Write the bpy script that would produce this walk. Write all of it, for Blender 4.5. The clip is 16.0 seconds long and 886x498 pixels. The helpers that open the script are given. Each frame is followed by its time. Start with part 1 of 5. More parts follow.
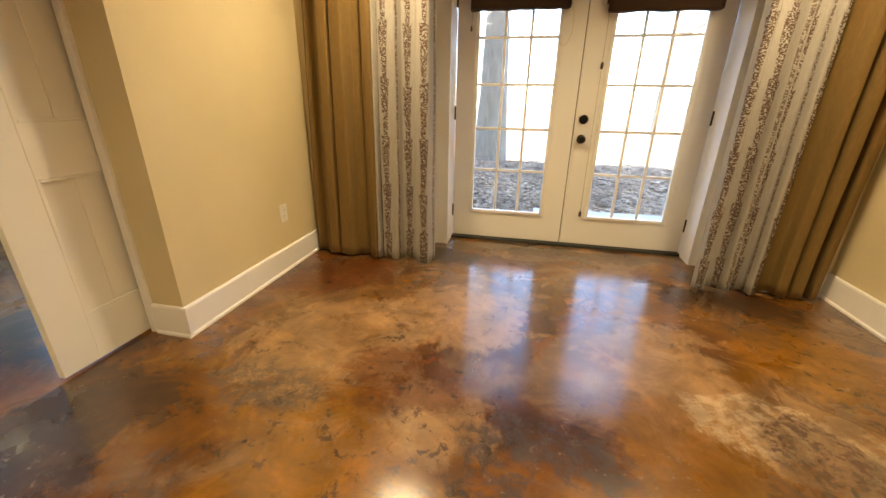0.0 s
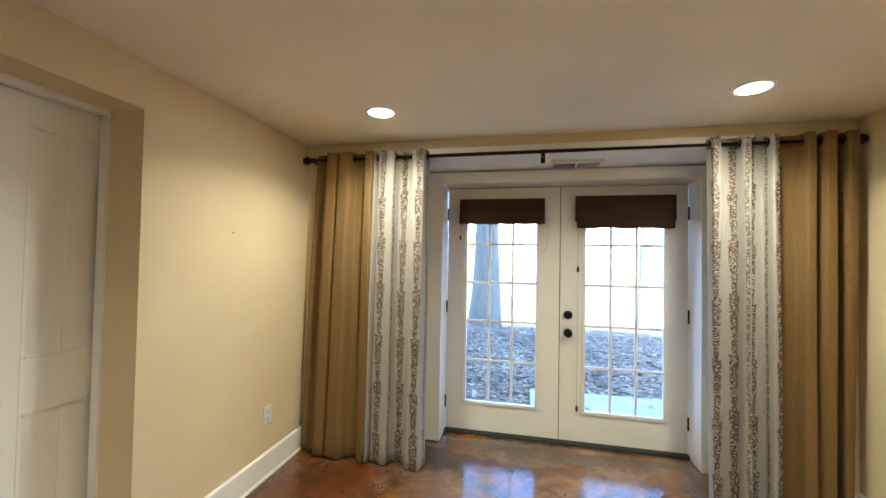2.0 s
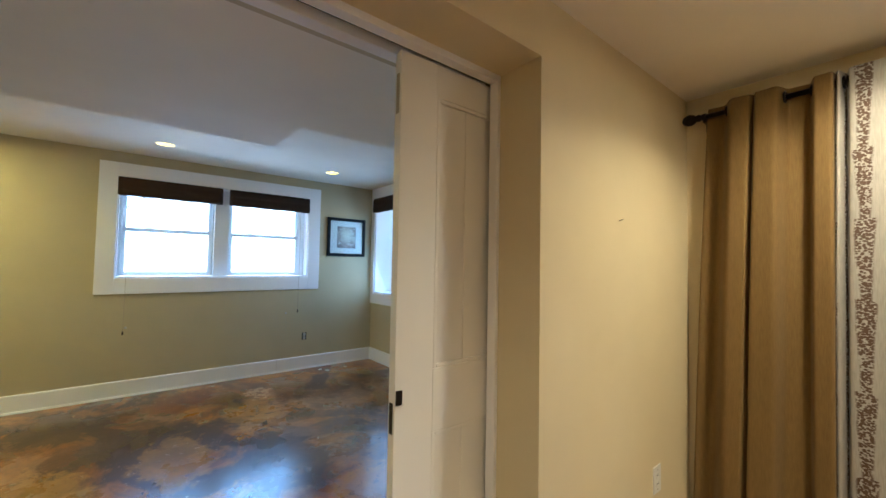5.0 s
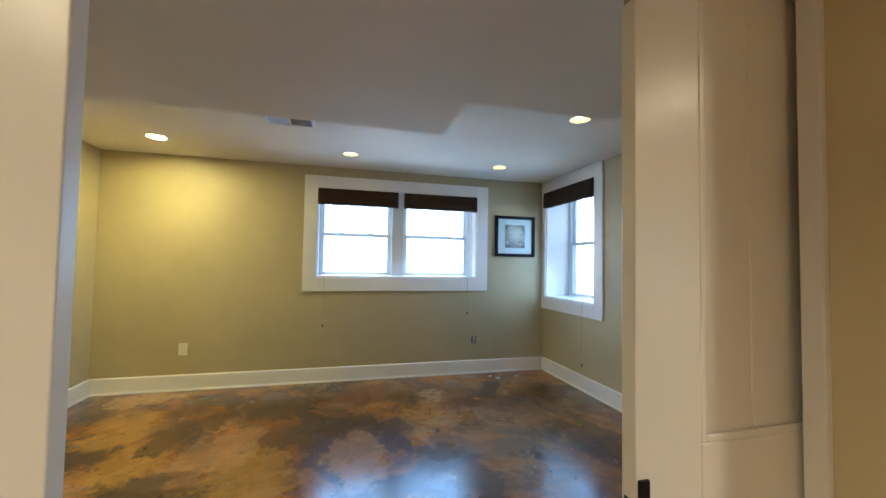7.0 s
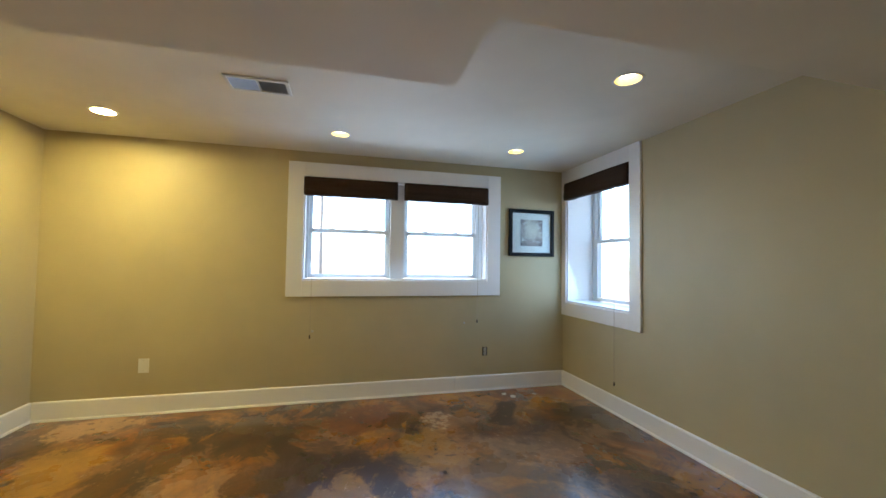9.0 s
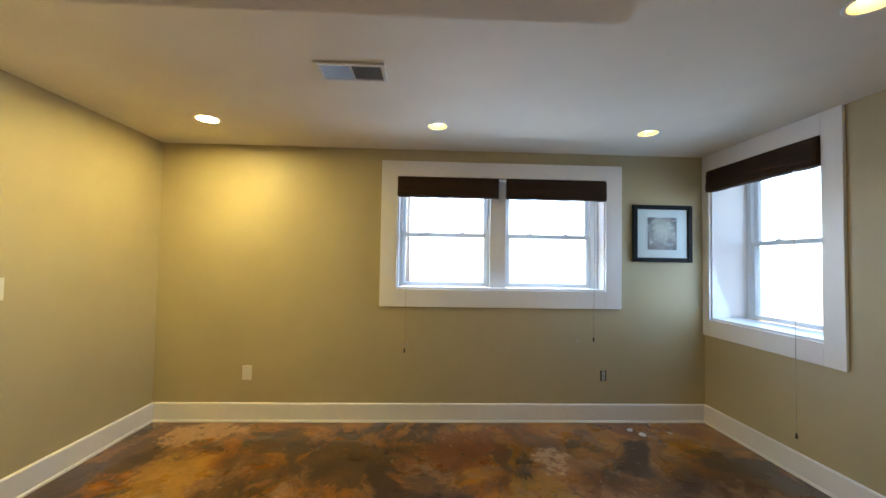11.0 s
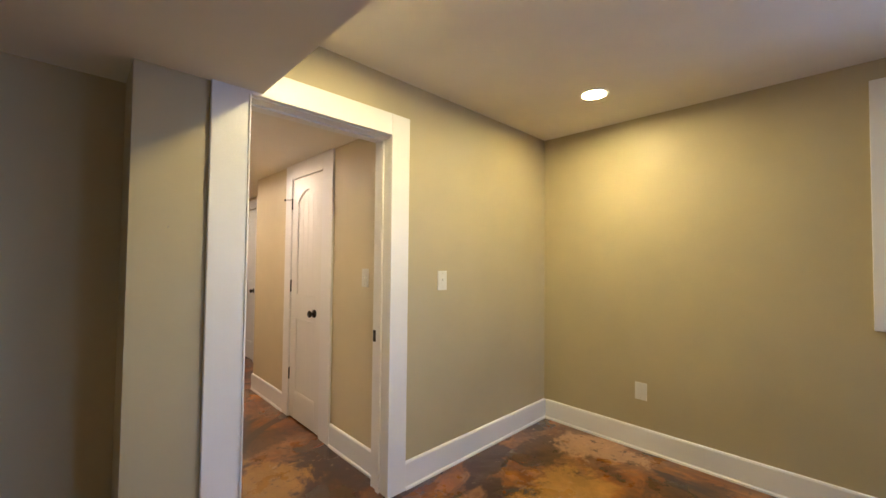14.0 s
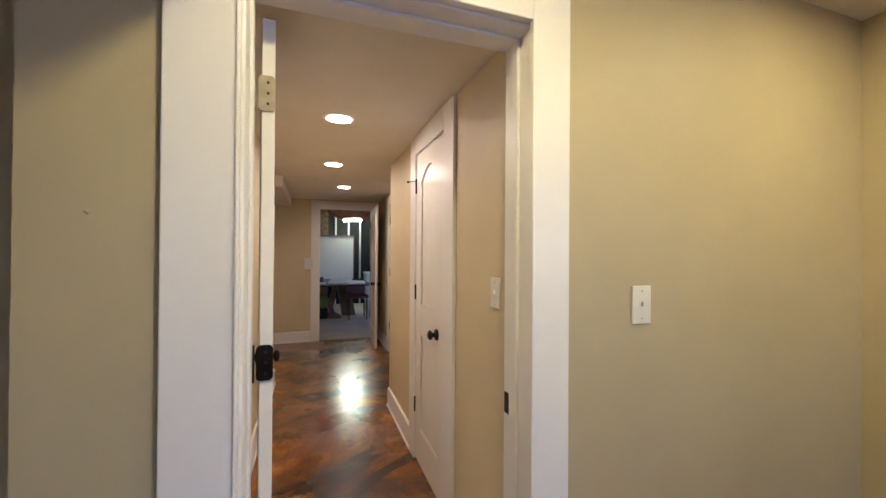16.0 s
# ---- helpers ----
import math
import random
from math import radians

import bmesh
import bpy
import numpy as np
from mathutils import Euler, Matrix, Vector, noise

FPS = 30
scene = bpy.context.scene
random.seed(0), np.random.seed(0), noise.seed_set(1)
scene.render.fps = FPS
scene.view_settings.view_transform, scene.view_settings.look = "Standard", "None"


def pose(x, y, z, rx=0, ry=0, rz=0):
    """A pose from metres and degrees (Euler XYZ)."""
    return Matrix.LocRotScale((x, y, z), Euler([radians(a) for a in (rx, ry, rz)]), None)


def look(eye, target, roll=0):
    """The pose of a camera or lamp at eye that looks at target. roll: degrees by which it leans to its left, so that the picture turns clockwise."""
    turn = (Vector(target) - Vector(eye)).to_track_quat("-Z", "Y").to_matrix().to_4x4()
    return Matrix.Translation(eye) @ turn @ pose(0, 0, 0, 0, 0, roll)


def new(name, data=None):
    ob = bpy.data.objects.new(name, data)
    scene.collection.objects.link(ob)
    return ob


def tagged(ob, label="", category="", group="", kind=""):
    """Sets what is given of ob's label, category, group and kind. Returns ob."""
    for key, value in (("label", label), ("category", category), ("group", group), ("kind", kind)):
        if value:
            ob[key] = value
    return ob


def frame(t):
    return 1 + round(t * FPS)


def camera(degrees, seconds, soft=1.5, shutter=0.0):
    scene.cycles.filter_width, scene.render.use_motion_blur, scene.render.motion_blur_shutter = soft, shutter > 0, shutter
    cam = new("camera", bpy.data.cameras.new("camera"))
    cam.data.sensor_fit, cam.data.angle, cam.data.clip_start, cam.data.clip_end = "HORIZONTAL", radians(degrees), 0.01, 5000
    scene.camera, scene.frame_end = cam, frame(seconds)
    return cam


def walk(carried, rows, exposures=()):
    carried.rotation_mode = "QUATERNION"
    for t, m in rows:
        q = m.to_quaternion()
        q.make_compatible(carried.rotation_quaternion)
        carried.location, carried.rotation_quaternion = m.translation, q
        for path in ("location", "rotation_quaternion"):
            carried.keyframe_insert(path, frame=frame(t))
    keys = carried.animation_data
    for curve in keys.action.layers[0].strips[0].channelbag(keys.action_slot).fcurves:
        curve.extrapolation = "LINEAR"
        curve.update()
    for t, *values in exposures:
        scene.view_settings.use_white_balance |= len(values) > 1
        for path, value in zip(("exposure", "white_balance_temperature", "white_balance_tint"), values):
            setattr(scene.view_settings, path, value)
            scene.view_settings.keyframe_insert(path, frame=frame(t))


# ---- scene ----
cam = camera(98.4, 16.0)
PATH = [
    (0, (1.621, 1.855, 1.142), (1.236, 3.679, 0.418), 0.9),
    (0.5, (1.649, 1.849, 1.32), (1.248, 3.721, 0.741), 0.9),
    (1, (1.68, 1.841, 1.44), (1.26, 3.766, 1.098), 0.9),
    (1.5, (1.671, 1.829, 1.48), (1.25, 3.783, 1.395), 1.0),
    (2, (1.676, 1.851, 1.467), (1.255, 3.806, 1.51), 1.0),
    (2.5, (1.659, 1.877, 1.455), (1.238, 3.831, 1.521), 1.1),
    (3, (1.535, 1.937, 1.43), (1.102, 3.888, 1.494), 1.1),
    (3.5, (1.298, 2.041, 1.424), (0.768, 3.968, 1.489), 1.1),
    (4, (1.089, 2.102, 1.412), (0.318, 3.946, 1.48), 1.0),
    (4.5, (0.915, 2.14, 1.402), (-0.263, 3.755, 1.472), 0.9),
    (5, (0.803, 2.165, 1.389), (-0.751, 3.422, 1.469), 1.0),
    (5.2, (0.785, 2.162, 1.386), (-0.871, 3.281, 1.463), 1.2),
    (7.3, (0.25, 2.319, 1.37), (-1.684, 2.822, 1.446), 0.9),
    (7.5, (0.169, 2.332, 1.375), (-1.764, 2.84, 1.447), 0.8),
    (8, (-0.023, 2.371, 1.383), (-1.955, 2.883, 1.443), 1.0),
    (8.2, (-0.051, 2.393, 1.371), (-1.984, 2.904, 1.44), 0.9),
    (10.3, (-0.678, 2.422, 1.457), (-2.621, 2.889, 1.519), 1.1),
    (10.5, (-0.712, 2.392, 1.476), (-2.675, 2.775, 1.523), 1.1),
    (11, (-0.745, 2.31, 1.442), (-2.743, 2.385, 1.51), 1.0),
    (11.5, (-0.737, 2.233, 1.437), (-2.711, 1.919, 1.505), 0.9),
    (12, (-0.723, 2.188, 1.439), (-2.604, 1.514, 1.504), 0.9),
    (12.5, (-0.717, 2.167, 1.438), (-2.476, 1.218, 1.5), 0.9),
    (13, (-0.772, 2.084, 1.406), (-2.415, 0.946, 1.466), 0.9),
    (13.5, (-0.941, 1.902, 1.402), (-2.478, 0.623, 1.457), 0.7),
    (14, (-1.198, 1.745, 1.379), (-2.588, 0.308, 1.439), 0.6),
    (14.5, (-1.453, 1.548, 1.387), (-2.633, -0.066, 1.429), 0.6),
    (15, (-1.635, 1.327, 1.402), (-2.636, -0.404, 1.419), 0.6),
    (15.5, (-1.768, 1.124, 1.411), (-2.625, -0.683, 1.422), 0.6),
    (16, (-1.91, 0.914, 1.423), (-2.564, -0.975, 1.434), 0.4),
]
EXPOSURES = [(0.0, 4.0, 6750, 15), (1.0, 3.98, 6300, 15), (1.5, 4.05, 5700, 11), (2.2, 4.12, 4600, 8), (3.0, 4.05, 4600, 8), (4.0, 4.0, 4700, 9), (5.2, 3.89, 5250, 11), (7.5, 3.83, 5550, 12),
             (10.5, 3.72, 6350, 16), (12.0, 3.66, 6050, 19), (13.5, 3.70, 5450, 28), (16.0, 3.54, 5100, 33)]
walk(cam, [(t, look(eye, target, roll)) for t, eye, target, roll in PATH], EXPOSURES)

# ---- world and sun: a clear day, the sun stands behind the house ----
SUN_EL, SUN_AZ = radians(42), radians(178)   # azimuth clockwise from +y
world = bpy.data.worlds.new("world")
scene.world = world
world.use_nodes = True
wn = world.node_tree
wn.nodes.clear()
sky = wn.nodes.new("ShaderNodeTexSky")
sky.sky_type = "NISHITA"
sky.sun_disc = False
sky.sun_elevation, sky.sun_rotation = SUN_EL, SUN_AZ
sky.air_density, sky.dust_density = 1.0, 1.0
bg = wn.nodes.new("ShaderNodeBackground")
bg.inputs["Strength"].default_value = 0.09
wo = wn.nodes.new("ShaderNodeOutputWorld")
wn.links.new(sky.outputs[0], bg.inputs[0])
wn.links.new(bg.outputs[0], wo.inputs[0])

sun_data = bpy.data.lights.new("sun", "SUN")
sun_data.energy, sun_data.angle, sun_data.color = 2.2, radians(0.6), (1.0, 0.95, 0.88)
sun = new("sun", sun_data)
sd = Vector((math.sin(SUN_AZ) * math.cos(SUN_EL), math.cos(SUN_AZ) * math.cos(SUN_EL), math.sin(SUN_EL)))
sun.matrix_world = look(sd * 30, (0, 0, 0))

LED, LED_A, LED_B = 16.0, 6.0, 33.0     # glow of the downlights: hall, entry room, and the yellower ones of the main room
CAN = 1.1        # glow of a bulb deep in a can
WARM = (1.0, 0.79, 0.44)
WARMER = (1.0, 0.81, 0.265)

DAY = (0.40, 0.68, 1.0)


def sky_panel(name, at, towards, wide, high, watts, dip=0.05):
    """Sky light entering at a window's opening."""
    d = bpy.data.lights.new(name, "AREA")
    d.shape, d.size, d.size_y, d.energy, d.color = "RECTANGLE", wide, high, watts, DAY
    o = new(name, d)
    o.matrix_world = look(at, (at[0] + towards[0], at[1] + towards[1], at[2] - dip))
    return o


sky_panel("sky_west", (-4.56, 2.99, 1.70), (1, 0), 1.86, 0.98, 1.2)
sky_panel("sky_west_inner", (-4.224, 2.99, 1.62), (1, 0), 1.84, 0.80, 0.8, 0.38)
sky_panel("sky_north", (-3.66, 5.40, 1.64), (0, -1), 0.98, 1.32, 0.3)
sky_panel("sky_north_inner", (-3.66, 4.880, 1.54), (0, -1), 0.94, 1.1, 0.45, 0.38)


# ---- materials ----
def mat(name):
    m = bpy.data.materials.new(name)
    m.use_nodes = True
    nt = m.node_tree
    return m, nt, nt.nodes["Principled BSDF"]


def node(nt, kind, **props):
    n = nt.nodes.new(kind)
    for k, v in props.items():
        n.inputs[k.replace("_", " ")].default_value = v
    return n


def place(nt):
    return nt.nodes.new("ShaderNodeTexCoord").outputs["Object"]


def ramp(nt, fac, stops):
    r = nt.nodes.new("ShaderNodeValToRGB")
    e = r.color_ramp.elements
    while len(e) < len(stops):
        e.new(0.5)
    for el, (p, c) in zip(e, stops):
        el.position, el.color = p, (*c, 1) if len(c) == 3 else c
    nt.links.new(fac, r.inputs[0])
    return r.outputs[0]


def mixc(nt, fac, a, b, mode="MIX"):
    m = nt.nodes.new("ShaderNodeMix")
    m.data_type, m.blend_type = "RGBA", mode
    for sock, v in ((m.inputs[0], fac), (m.inputs[6], a), (m.inputs[7], b)):
        if isinstance(v, (int, float)):
            sock.default_value = v
        elif isinstance(v, tuple):
            sock.default_value = (*v, 1)
        else:
            nt.links.new(v, sock)
    return m.outputs[2]


def noise_tex(nt, vec, scale, detail=4.0, rough=0.55, dist=0.0):
    n = node(nt, "ShaderNodeTexNoise", Scale=scale, Detail=detail, Roughness=rough, Distortion=dist)
    nt.links.new(vec, n.inputs["Vector"])
    return n.outputs["Fac"]


def bump(nt, bsdf, height, strength, distance):
    b = node(nt, "ShaderNodeBump", Strength=strength, Distance=distance)
    nt.links.new(height, b.inputs["Height"])
    nt.links.new(b.outputs[0], bsdf.inputs["Normal"])


def painted(name, colour, rough=0.55, vary=0.06, grain=220.0, relief=0.08):
    """Rolled or brushed paint: slight unevenness at a metre's scale and fine orange peel."""
    m, nt, b = mat(name)
    p = place(nt)
    big = noise_tex(nt, p, 1.3, 3.0)
    fine = noise_tex(nt, p, grain, 2.0)
    lo = tuple(c * (1 - vary) for c in colour)
    hi = tuple(min(1, c * (1 + vary)) for c in colour)
    nt.links.new(ramp(nt, big, [(0.3, lo), (0.7, hi)]), b.inputs["Base Color"])
    nt.links.new(ramp(nt, noise_tex(nt, p, 7.0), [(0.3, (rough - 0.05,) * 3), (0.7, (rough + 0.05,) * 3)]), b.inputs["Roughness"])
    bump(nt, b, fine, relief, 0.002)
    return m


def plain(name, colour, rough=0.5, metal=0.0, vary=0.12, scale=30.0, relief=0.05):
    m, nt, b = mat(name)
    p = place(nt)
    n = noise_tex(nt, p, scale, 3.0)
    nt.links.new(ramp(nt, n, [(0.3, tuple(c * (1 - vary) for c in colour)), (0.7, tuple(min(1, c * (1 + vary)) for c in colour))]), b.inputs["Base Color"])
    b.inputs["Roughness"].default_value, b.inputs["Metallic"].default_value = rough, metal
    bump(nt, b, noise_tex(nt, p, scale * 8, 2.0), relief, 0.001)
    return m


def glow(name, colour, strength):
    m, nt, b = mat(name)
    b.inputs["Base Color"].default_value = (0.8, 0.8, 0.78, 1)
    b.inputs["Emission Color"].default_value = (*colour, 1)
    b.inputs["Emission Strength"].default_value = strength
    return m


def stained_concrete(name, k, warm, pools, stains=(), green=1.0, grime=0.85, mineral=0.8, bloom=0.9, gloss=1.75, dull=(0.12, 0.21)):
    """k: depth of the stain, warm: how far it leans to amber, pools: strength of its dark pools, stains: (x, y, half length, half width, kind, strength) of the large pours. Acid-stained concrete under a glossy sealer: amber, rust and umber clouds, tan bloom, grey mineral stains, dark and pale speckle."""
    m, nt, b = mat(name)
    p = place(nt)

    def tone(red, mid, blue):
        grey = (red + mid + blue) / 3
        return tuple(max(0.002, k * (grey + (c - grey) * warm)) * g for c, g in ((red, 1.0), (mid, green), (blue, 1.0)))

    def shifted(dx, dy, k=1.0):
        mp = nt.nodes.new("ShaderNodeMapping")
        mp.inputs["Location"].default_value = (dx, dy, 0)
        mp.inputs["Scale"].default_value = (k, k, k)
        nt.links.new(p, mp.inputs[0])
        return mp.outputs[0]

    def mask(dx, dy, scale, detail, lo, hi, rough=0.6, dist=0.25, top=1.0):
        return ramp(nt, noise_tex(nt, shifted(dx, dy), scale, detail, rough, dist), [(lo, (0, 0, 0)), (hi, (top, top, top))])
    hue = noise_tex(nt, shifted(3.1, 1.7), 0.95, 6.0, 0.54, 1.3)
    col = ramp(nt, hue, [(0.34, tone(0.050, 0.018, 0.008)), (0.43, tone(0.135, 0.050, 0.013)), (0.50, tone(0.235, 0.090, 0.016)), (0.57, tone(0.310, 0.140, 0.026)), (0.66, tone(0.215, 0.098, 0.032))])
    col = mixc(nt, mask(-4.0, 7.3, 1.0, 8.0, 0.49, 0.555, 0.58, 1.3, bloom), col, tone(0.275, 0.165, 0.088))      # tan bloom
    col = mixc(nt, mask(8.5, -2.2, 0.95, 8.0, 0.505, 0.565, 0.55, 1.3, pools), col, tone(0.040, 0.017, 0.009))    # umber pools
    col = mixc(nt, mask(1.2, 12.4, 1.6, 9.0, 0.54, 0.63, 0.68, 0.8, mineral), col, tone(0.120, 0.086, 0.072))      # grey mineral
    # a darker tide line where two pools meet
    edge = noise_tex(nt, shifted(8.5, -2.2), 0.95, 8.0, 0.55, 1.3)
    col = mixc(nt, ramp(nt, edge, [(0.46, (0, 0, 0)), (0.495, (0.6, 0.6, 0.6)), (0.52, (0, 0, 0))]), col, tone(0.070, 0.030, 0.014))
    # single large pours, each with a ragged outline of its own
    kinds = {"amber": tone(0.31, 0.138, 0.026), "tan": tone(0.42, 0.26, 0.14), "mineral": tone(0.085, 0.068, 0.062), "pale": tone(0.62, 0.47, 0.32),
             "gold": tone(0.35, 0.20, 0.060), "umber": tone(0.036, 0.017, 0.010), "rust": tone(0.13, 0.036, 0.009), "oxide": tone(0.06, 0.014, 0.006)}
    rag = noise_tex(nt, shifted(17.0, -3.0), 2.8, 11.0, 0.72, 0.5)
    crumb = ramp(nt, noise_tex(nt, shifted(-7.0, 21.0), 15.0, 8.0, 0.74, 0.3), [(0.43, (0.12, 0.12, 0.12)), (0.55, (1, 1, 1))])
    for sx, sy, rx, ry, kind, strength in stains:
        mp = nt.nodes.new("ShaderNodeMapping")
        mp.inputs["Location"].default_value = (-sx / rx, -sy / ry, 0)
        mp.inputs["Scale"].default_value = (1 / rx, 1 / ry, 0)
        nt.links.new(p, mp.inputs[0])
        dist = nt.nodes.new("ShaderNodeVectorMath")
        dist.operation = "LENGTH"
        nt.links.new(mp.outputs[0], dist.inputs[0])
        ragged = nt.nodes.new("ShaderNodeMath")
        ragged.operation = "MULTIPLY_ADD"
        ragged.inputs[1].default_value = 3.2
        nt.links.new(rag, ragged.inputs[0])
        nt.links.new(dist.outputs["Value"], ragged.inputs[2])
        half = nt.nodes.new("ShaderNodeMath")
        half.operation = "MULTIPLY"
        half.inputs[1].default_value = 0.25
        nt.links.new(ragged.outputs[0], half.inputs[0])
        cover = ramp(nt, half.outputs[0], [(0.59, (strength,) * 3), (0.65, (0, 0, 0))])
        if kind in ("mineral", "pale", "oxide"):
            cover = mixc(nt, 1.0, cover, crumb, "MULTIPLY")
        col = mixc(nt, cover, col, kinds[kind])
    grit = noise_tex(nt, shifted(5.0, 5.0), 13.0, 7.0, 0.72, 0.4)
    spots = ramp(nt, grit, [(0.56, (0, 0, 0)), (0.62, (0.8, 0.8, 0.8))])
    where = mask(-9.0, 3.0, 1.1, 4.0, 0.48, 0.58)
    col = mixc(nt, mixc(nt, 1.0, spots, where, "MULTIPLY"), col, tone(0.040, 0.022, 0.015))
    flecks = ramp(nt, noise_tex(nt, shifted(-2.0, -6.0), 18.0, 7.0, 0.74, 0.4), [(0.59, (0, 0, 0)), (0.66, (0.7, 0.7, 0.7))])
    where2 = mask(6.0, -11.0, 1.2, 4.0, 0.49, 0.58)
    col = mixc(nt, mixc(nt, 1.0, flecks, where2, "MULTIPLY"), col, tone(0.38, 0.28, 0.19))
    mottle = noise_tex(nt, shifted(0.4, 0.9), 4.5, 9.0, 0.72, 0.5)
    col = mixc(nt, grime, col, ramp(nt, mottle, [(0.35, (0.45, 0.45, 0.45)), (0.51, (1.0, 1.0, 1.0)), (0.64, (1.65, 1.6, 1.5))]), "MULTIPLY")
    nt.links.new(col, b.inputs["Base Color"])
    wear = noise_tex(nt, shifted(2.0, -1.0), 2.2, 6.0, 0.6)
    nt.links.new(ramp(nt, wear, [(0.3, (0.22, 0.22, 0.22)), (0.7, (0.36, 0.36, 0.36))]), b.inputs["Roughness"])
    b.inputs["Specular IOR Level"].default_value = 0.12
    b.inputs["Coat Weight"].default_value = 1.0
    b.inputs["Coat IOR"].default_value = gloss
    nt.links.new(ramp(nt, wear, [(0.3, (dull[0],) * 3), (0.7, (dull[1],) * 3)]), b.inputs["Coat Roughness"])
    bump(nt, b, noise_tex(nt, shifted(0, 0), 5.0, 4.0), 0.09, 0.006)
    return m


def cloth(name, colour, rough=0.9, weave=900.0, sheer=0.0, sheen=0.05):
    m, nt, b = mat(name)
    p = place(nt)
    slub = node(nt, "ShaderNodeTexNoise", Scale=40.0, Detail=3.0)
    mp = nt.nodes.new("ShaderNodeMapping")
    mp.inputs["Scale"].default_value = (6, 6, 0.6)
    nt.links.new(p, mp.inputs[0])
    nt.links.new(mp.outputs[0], slub.inputs["Vector"])
    c = ramp(nt, slub.outputs["Fac"], [(0.3, tuple(x * 0.88 for x in colour)), (0.7, tuple(min(1, x * 1.1) for x in colour))])
    nt.links.new(c, b.inputs["Base Color"])
    b.inputs["Roughness"].default_value = rough
    b.inputs["Sheen Weight"].default_value = sheen
    bump(nt, b, noise_tex(nt, p, weave, 1.0), 0.2, 0.001)
    if sheer:
        t = nt.nodes.new("ShaderNodeBsdfTranslucent")
        nt.links.new(c, t.inputs[0])
        mx = nt.nodes.new("ShaderNodeMixShader")
        mx.inputs[0].default_value = sheer
        nt.links.new(b.outputs[0], mx.inputs[1])
        nt.links.new(t.outputs[0], mx.inputs[2])
        nt.links.new(mx.outputs[0], nt.nodes["Material Output"].inputs[0])
    return m, nt, b, c


def leaf_print():
    """Off-white cotton printed with upright brown sprays of small leaves, in stripes along the cloth's own width."""
    m, nt, b, c = cloth("printed_cotton", (0.42, 0.388, 0.345), sheer=0.2)
    uv = nt.nodes.new("ShaderNodeTexCoord").outputs["UV"]
    sep = nt.nodes.new("ShaderNodeSeparateXYZ")
    nt.links.new(uv, sep.inputs[0])
    wob = noise_tex(nt, uv, 3.0, 3.0)

    def m2(op, a, bb):
        n = nt.nodes.new("ShaderNodeMath")
        n.operation = op
        for k, val in ((0, a), (1, bb)):
            if isinstance(val, (int, float)):
                n.inputs[k].default_value = val
            else:
                nt.links.new(val, n.inputs[k])
        return n.outputs[0]
    u = m2("ADD", sep.outputs[0], m2("MULTIPLY", m2("SUBTRACT", wob, 0.5), 0.03))
    cell = m2("FRACT", m2("DIVIDE", u, 0.185), 0.0)
    off = m2("MULTIPLY", m2("ABSOLUTE", m2("SUBTRACT", cell, 0.5), 0.0), 0.185)
    # each spray swells from its foot and breaks off at its tip; a thin sprig runs between two sprays
    spray = m2("FRACT", m2("ADD", m2("DIVIDE", sep.outputs[1], 0.34), m2("MULTIPLY", wob, 0.8)), 0.0)
    wide = m2("ADD", m2("MULTIPLY", spray, 0.016), 0.018)
    thick = ramp(nt, m2("SUBTRACT", wide, off), [(0.0, (0, 0, 0)), (0.006, (1, 1, 1))])
    thin = ramp(nt, off, [(0.0810, (0, 0, 0)), (0.0840, (0.85, 0.85, 0.85))])
    band = mixc(nt, 1.0, thick, thin, "ADD")
    vor = node(nt, "ShaderNodeTexVoronoi", Scale=140.0, Randomness=0.95)
    mp = nt.nodes.new("ShaderNodeMapping")
    mp.inputs["Scale"].default_value = (0.75, 1.0, 1.0)
    mp.inputs["Rotation"].default_value = (0, 0, 0.5)
    nt.links.new(uv, mp.inputs[0])
    nt.links.new(mp.outputs[0], vor.inputs["Vector"])
    leaves = ramp(nt, vor.outputs["Distance"], [(0.56, (1, 1, 1)), (0.66, (0, 0, 0))])
    gaps = ramp(nt, noise_tex(nt, uv, 14.0, 3.0), [(0.28, (0, 0, 0)), (0.36, (1, 1, 1))])
    ink = mixc(nt, 1.0, mixc(nt, 1.0, leaves, band, "MULTIPLY"), gaps, "MULTIPLY")
    col = mixc(nt, ink, c, (0.112, 0.068, 0.046))
    nt.links.new(col, b.inputs["Base Color"])
    for n in nt.nodes:
        if n.type == "BSDF_TRANSLUCENT":
            nt.links.new(col, n.inputs[0])
    return m


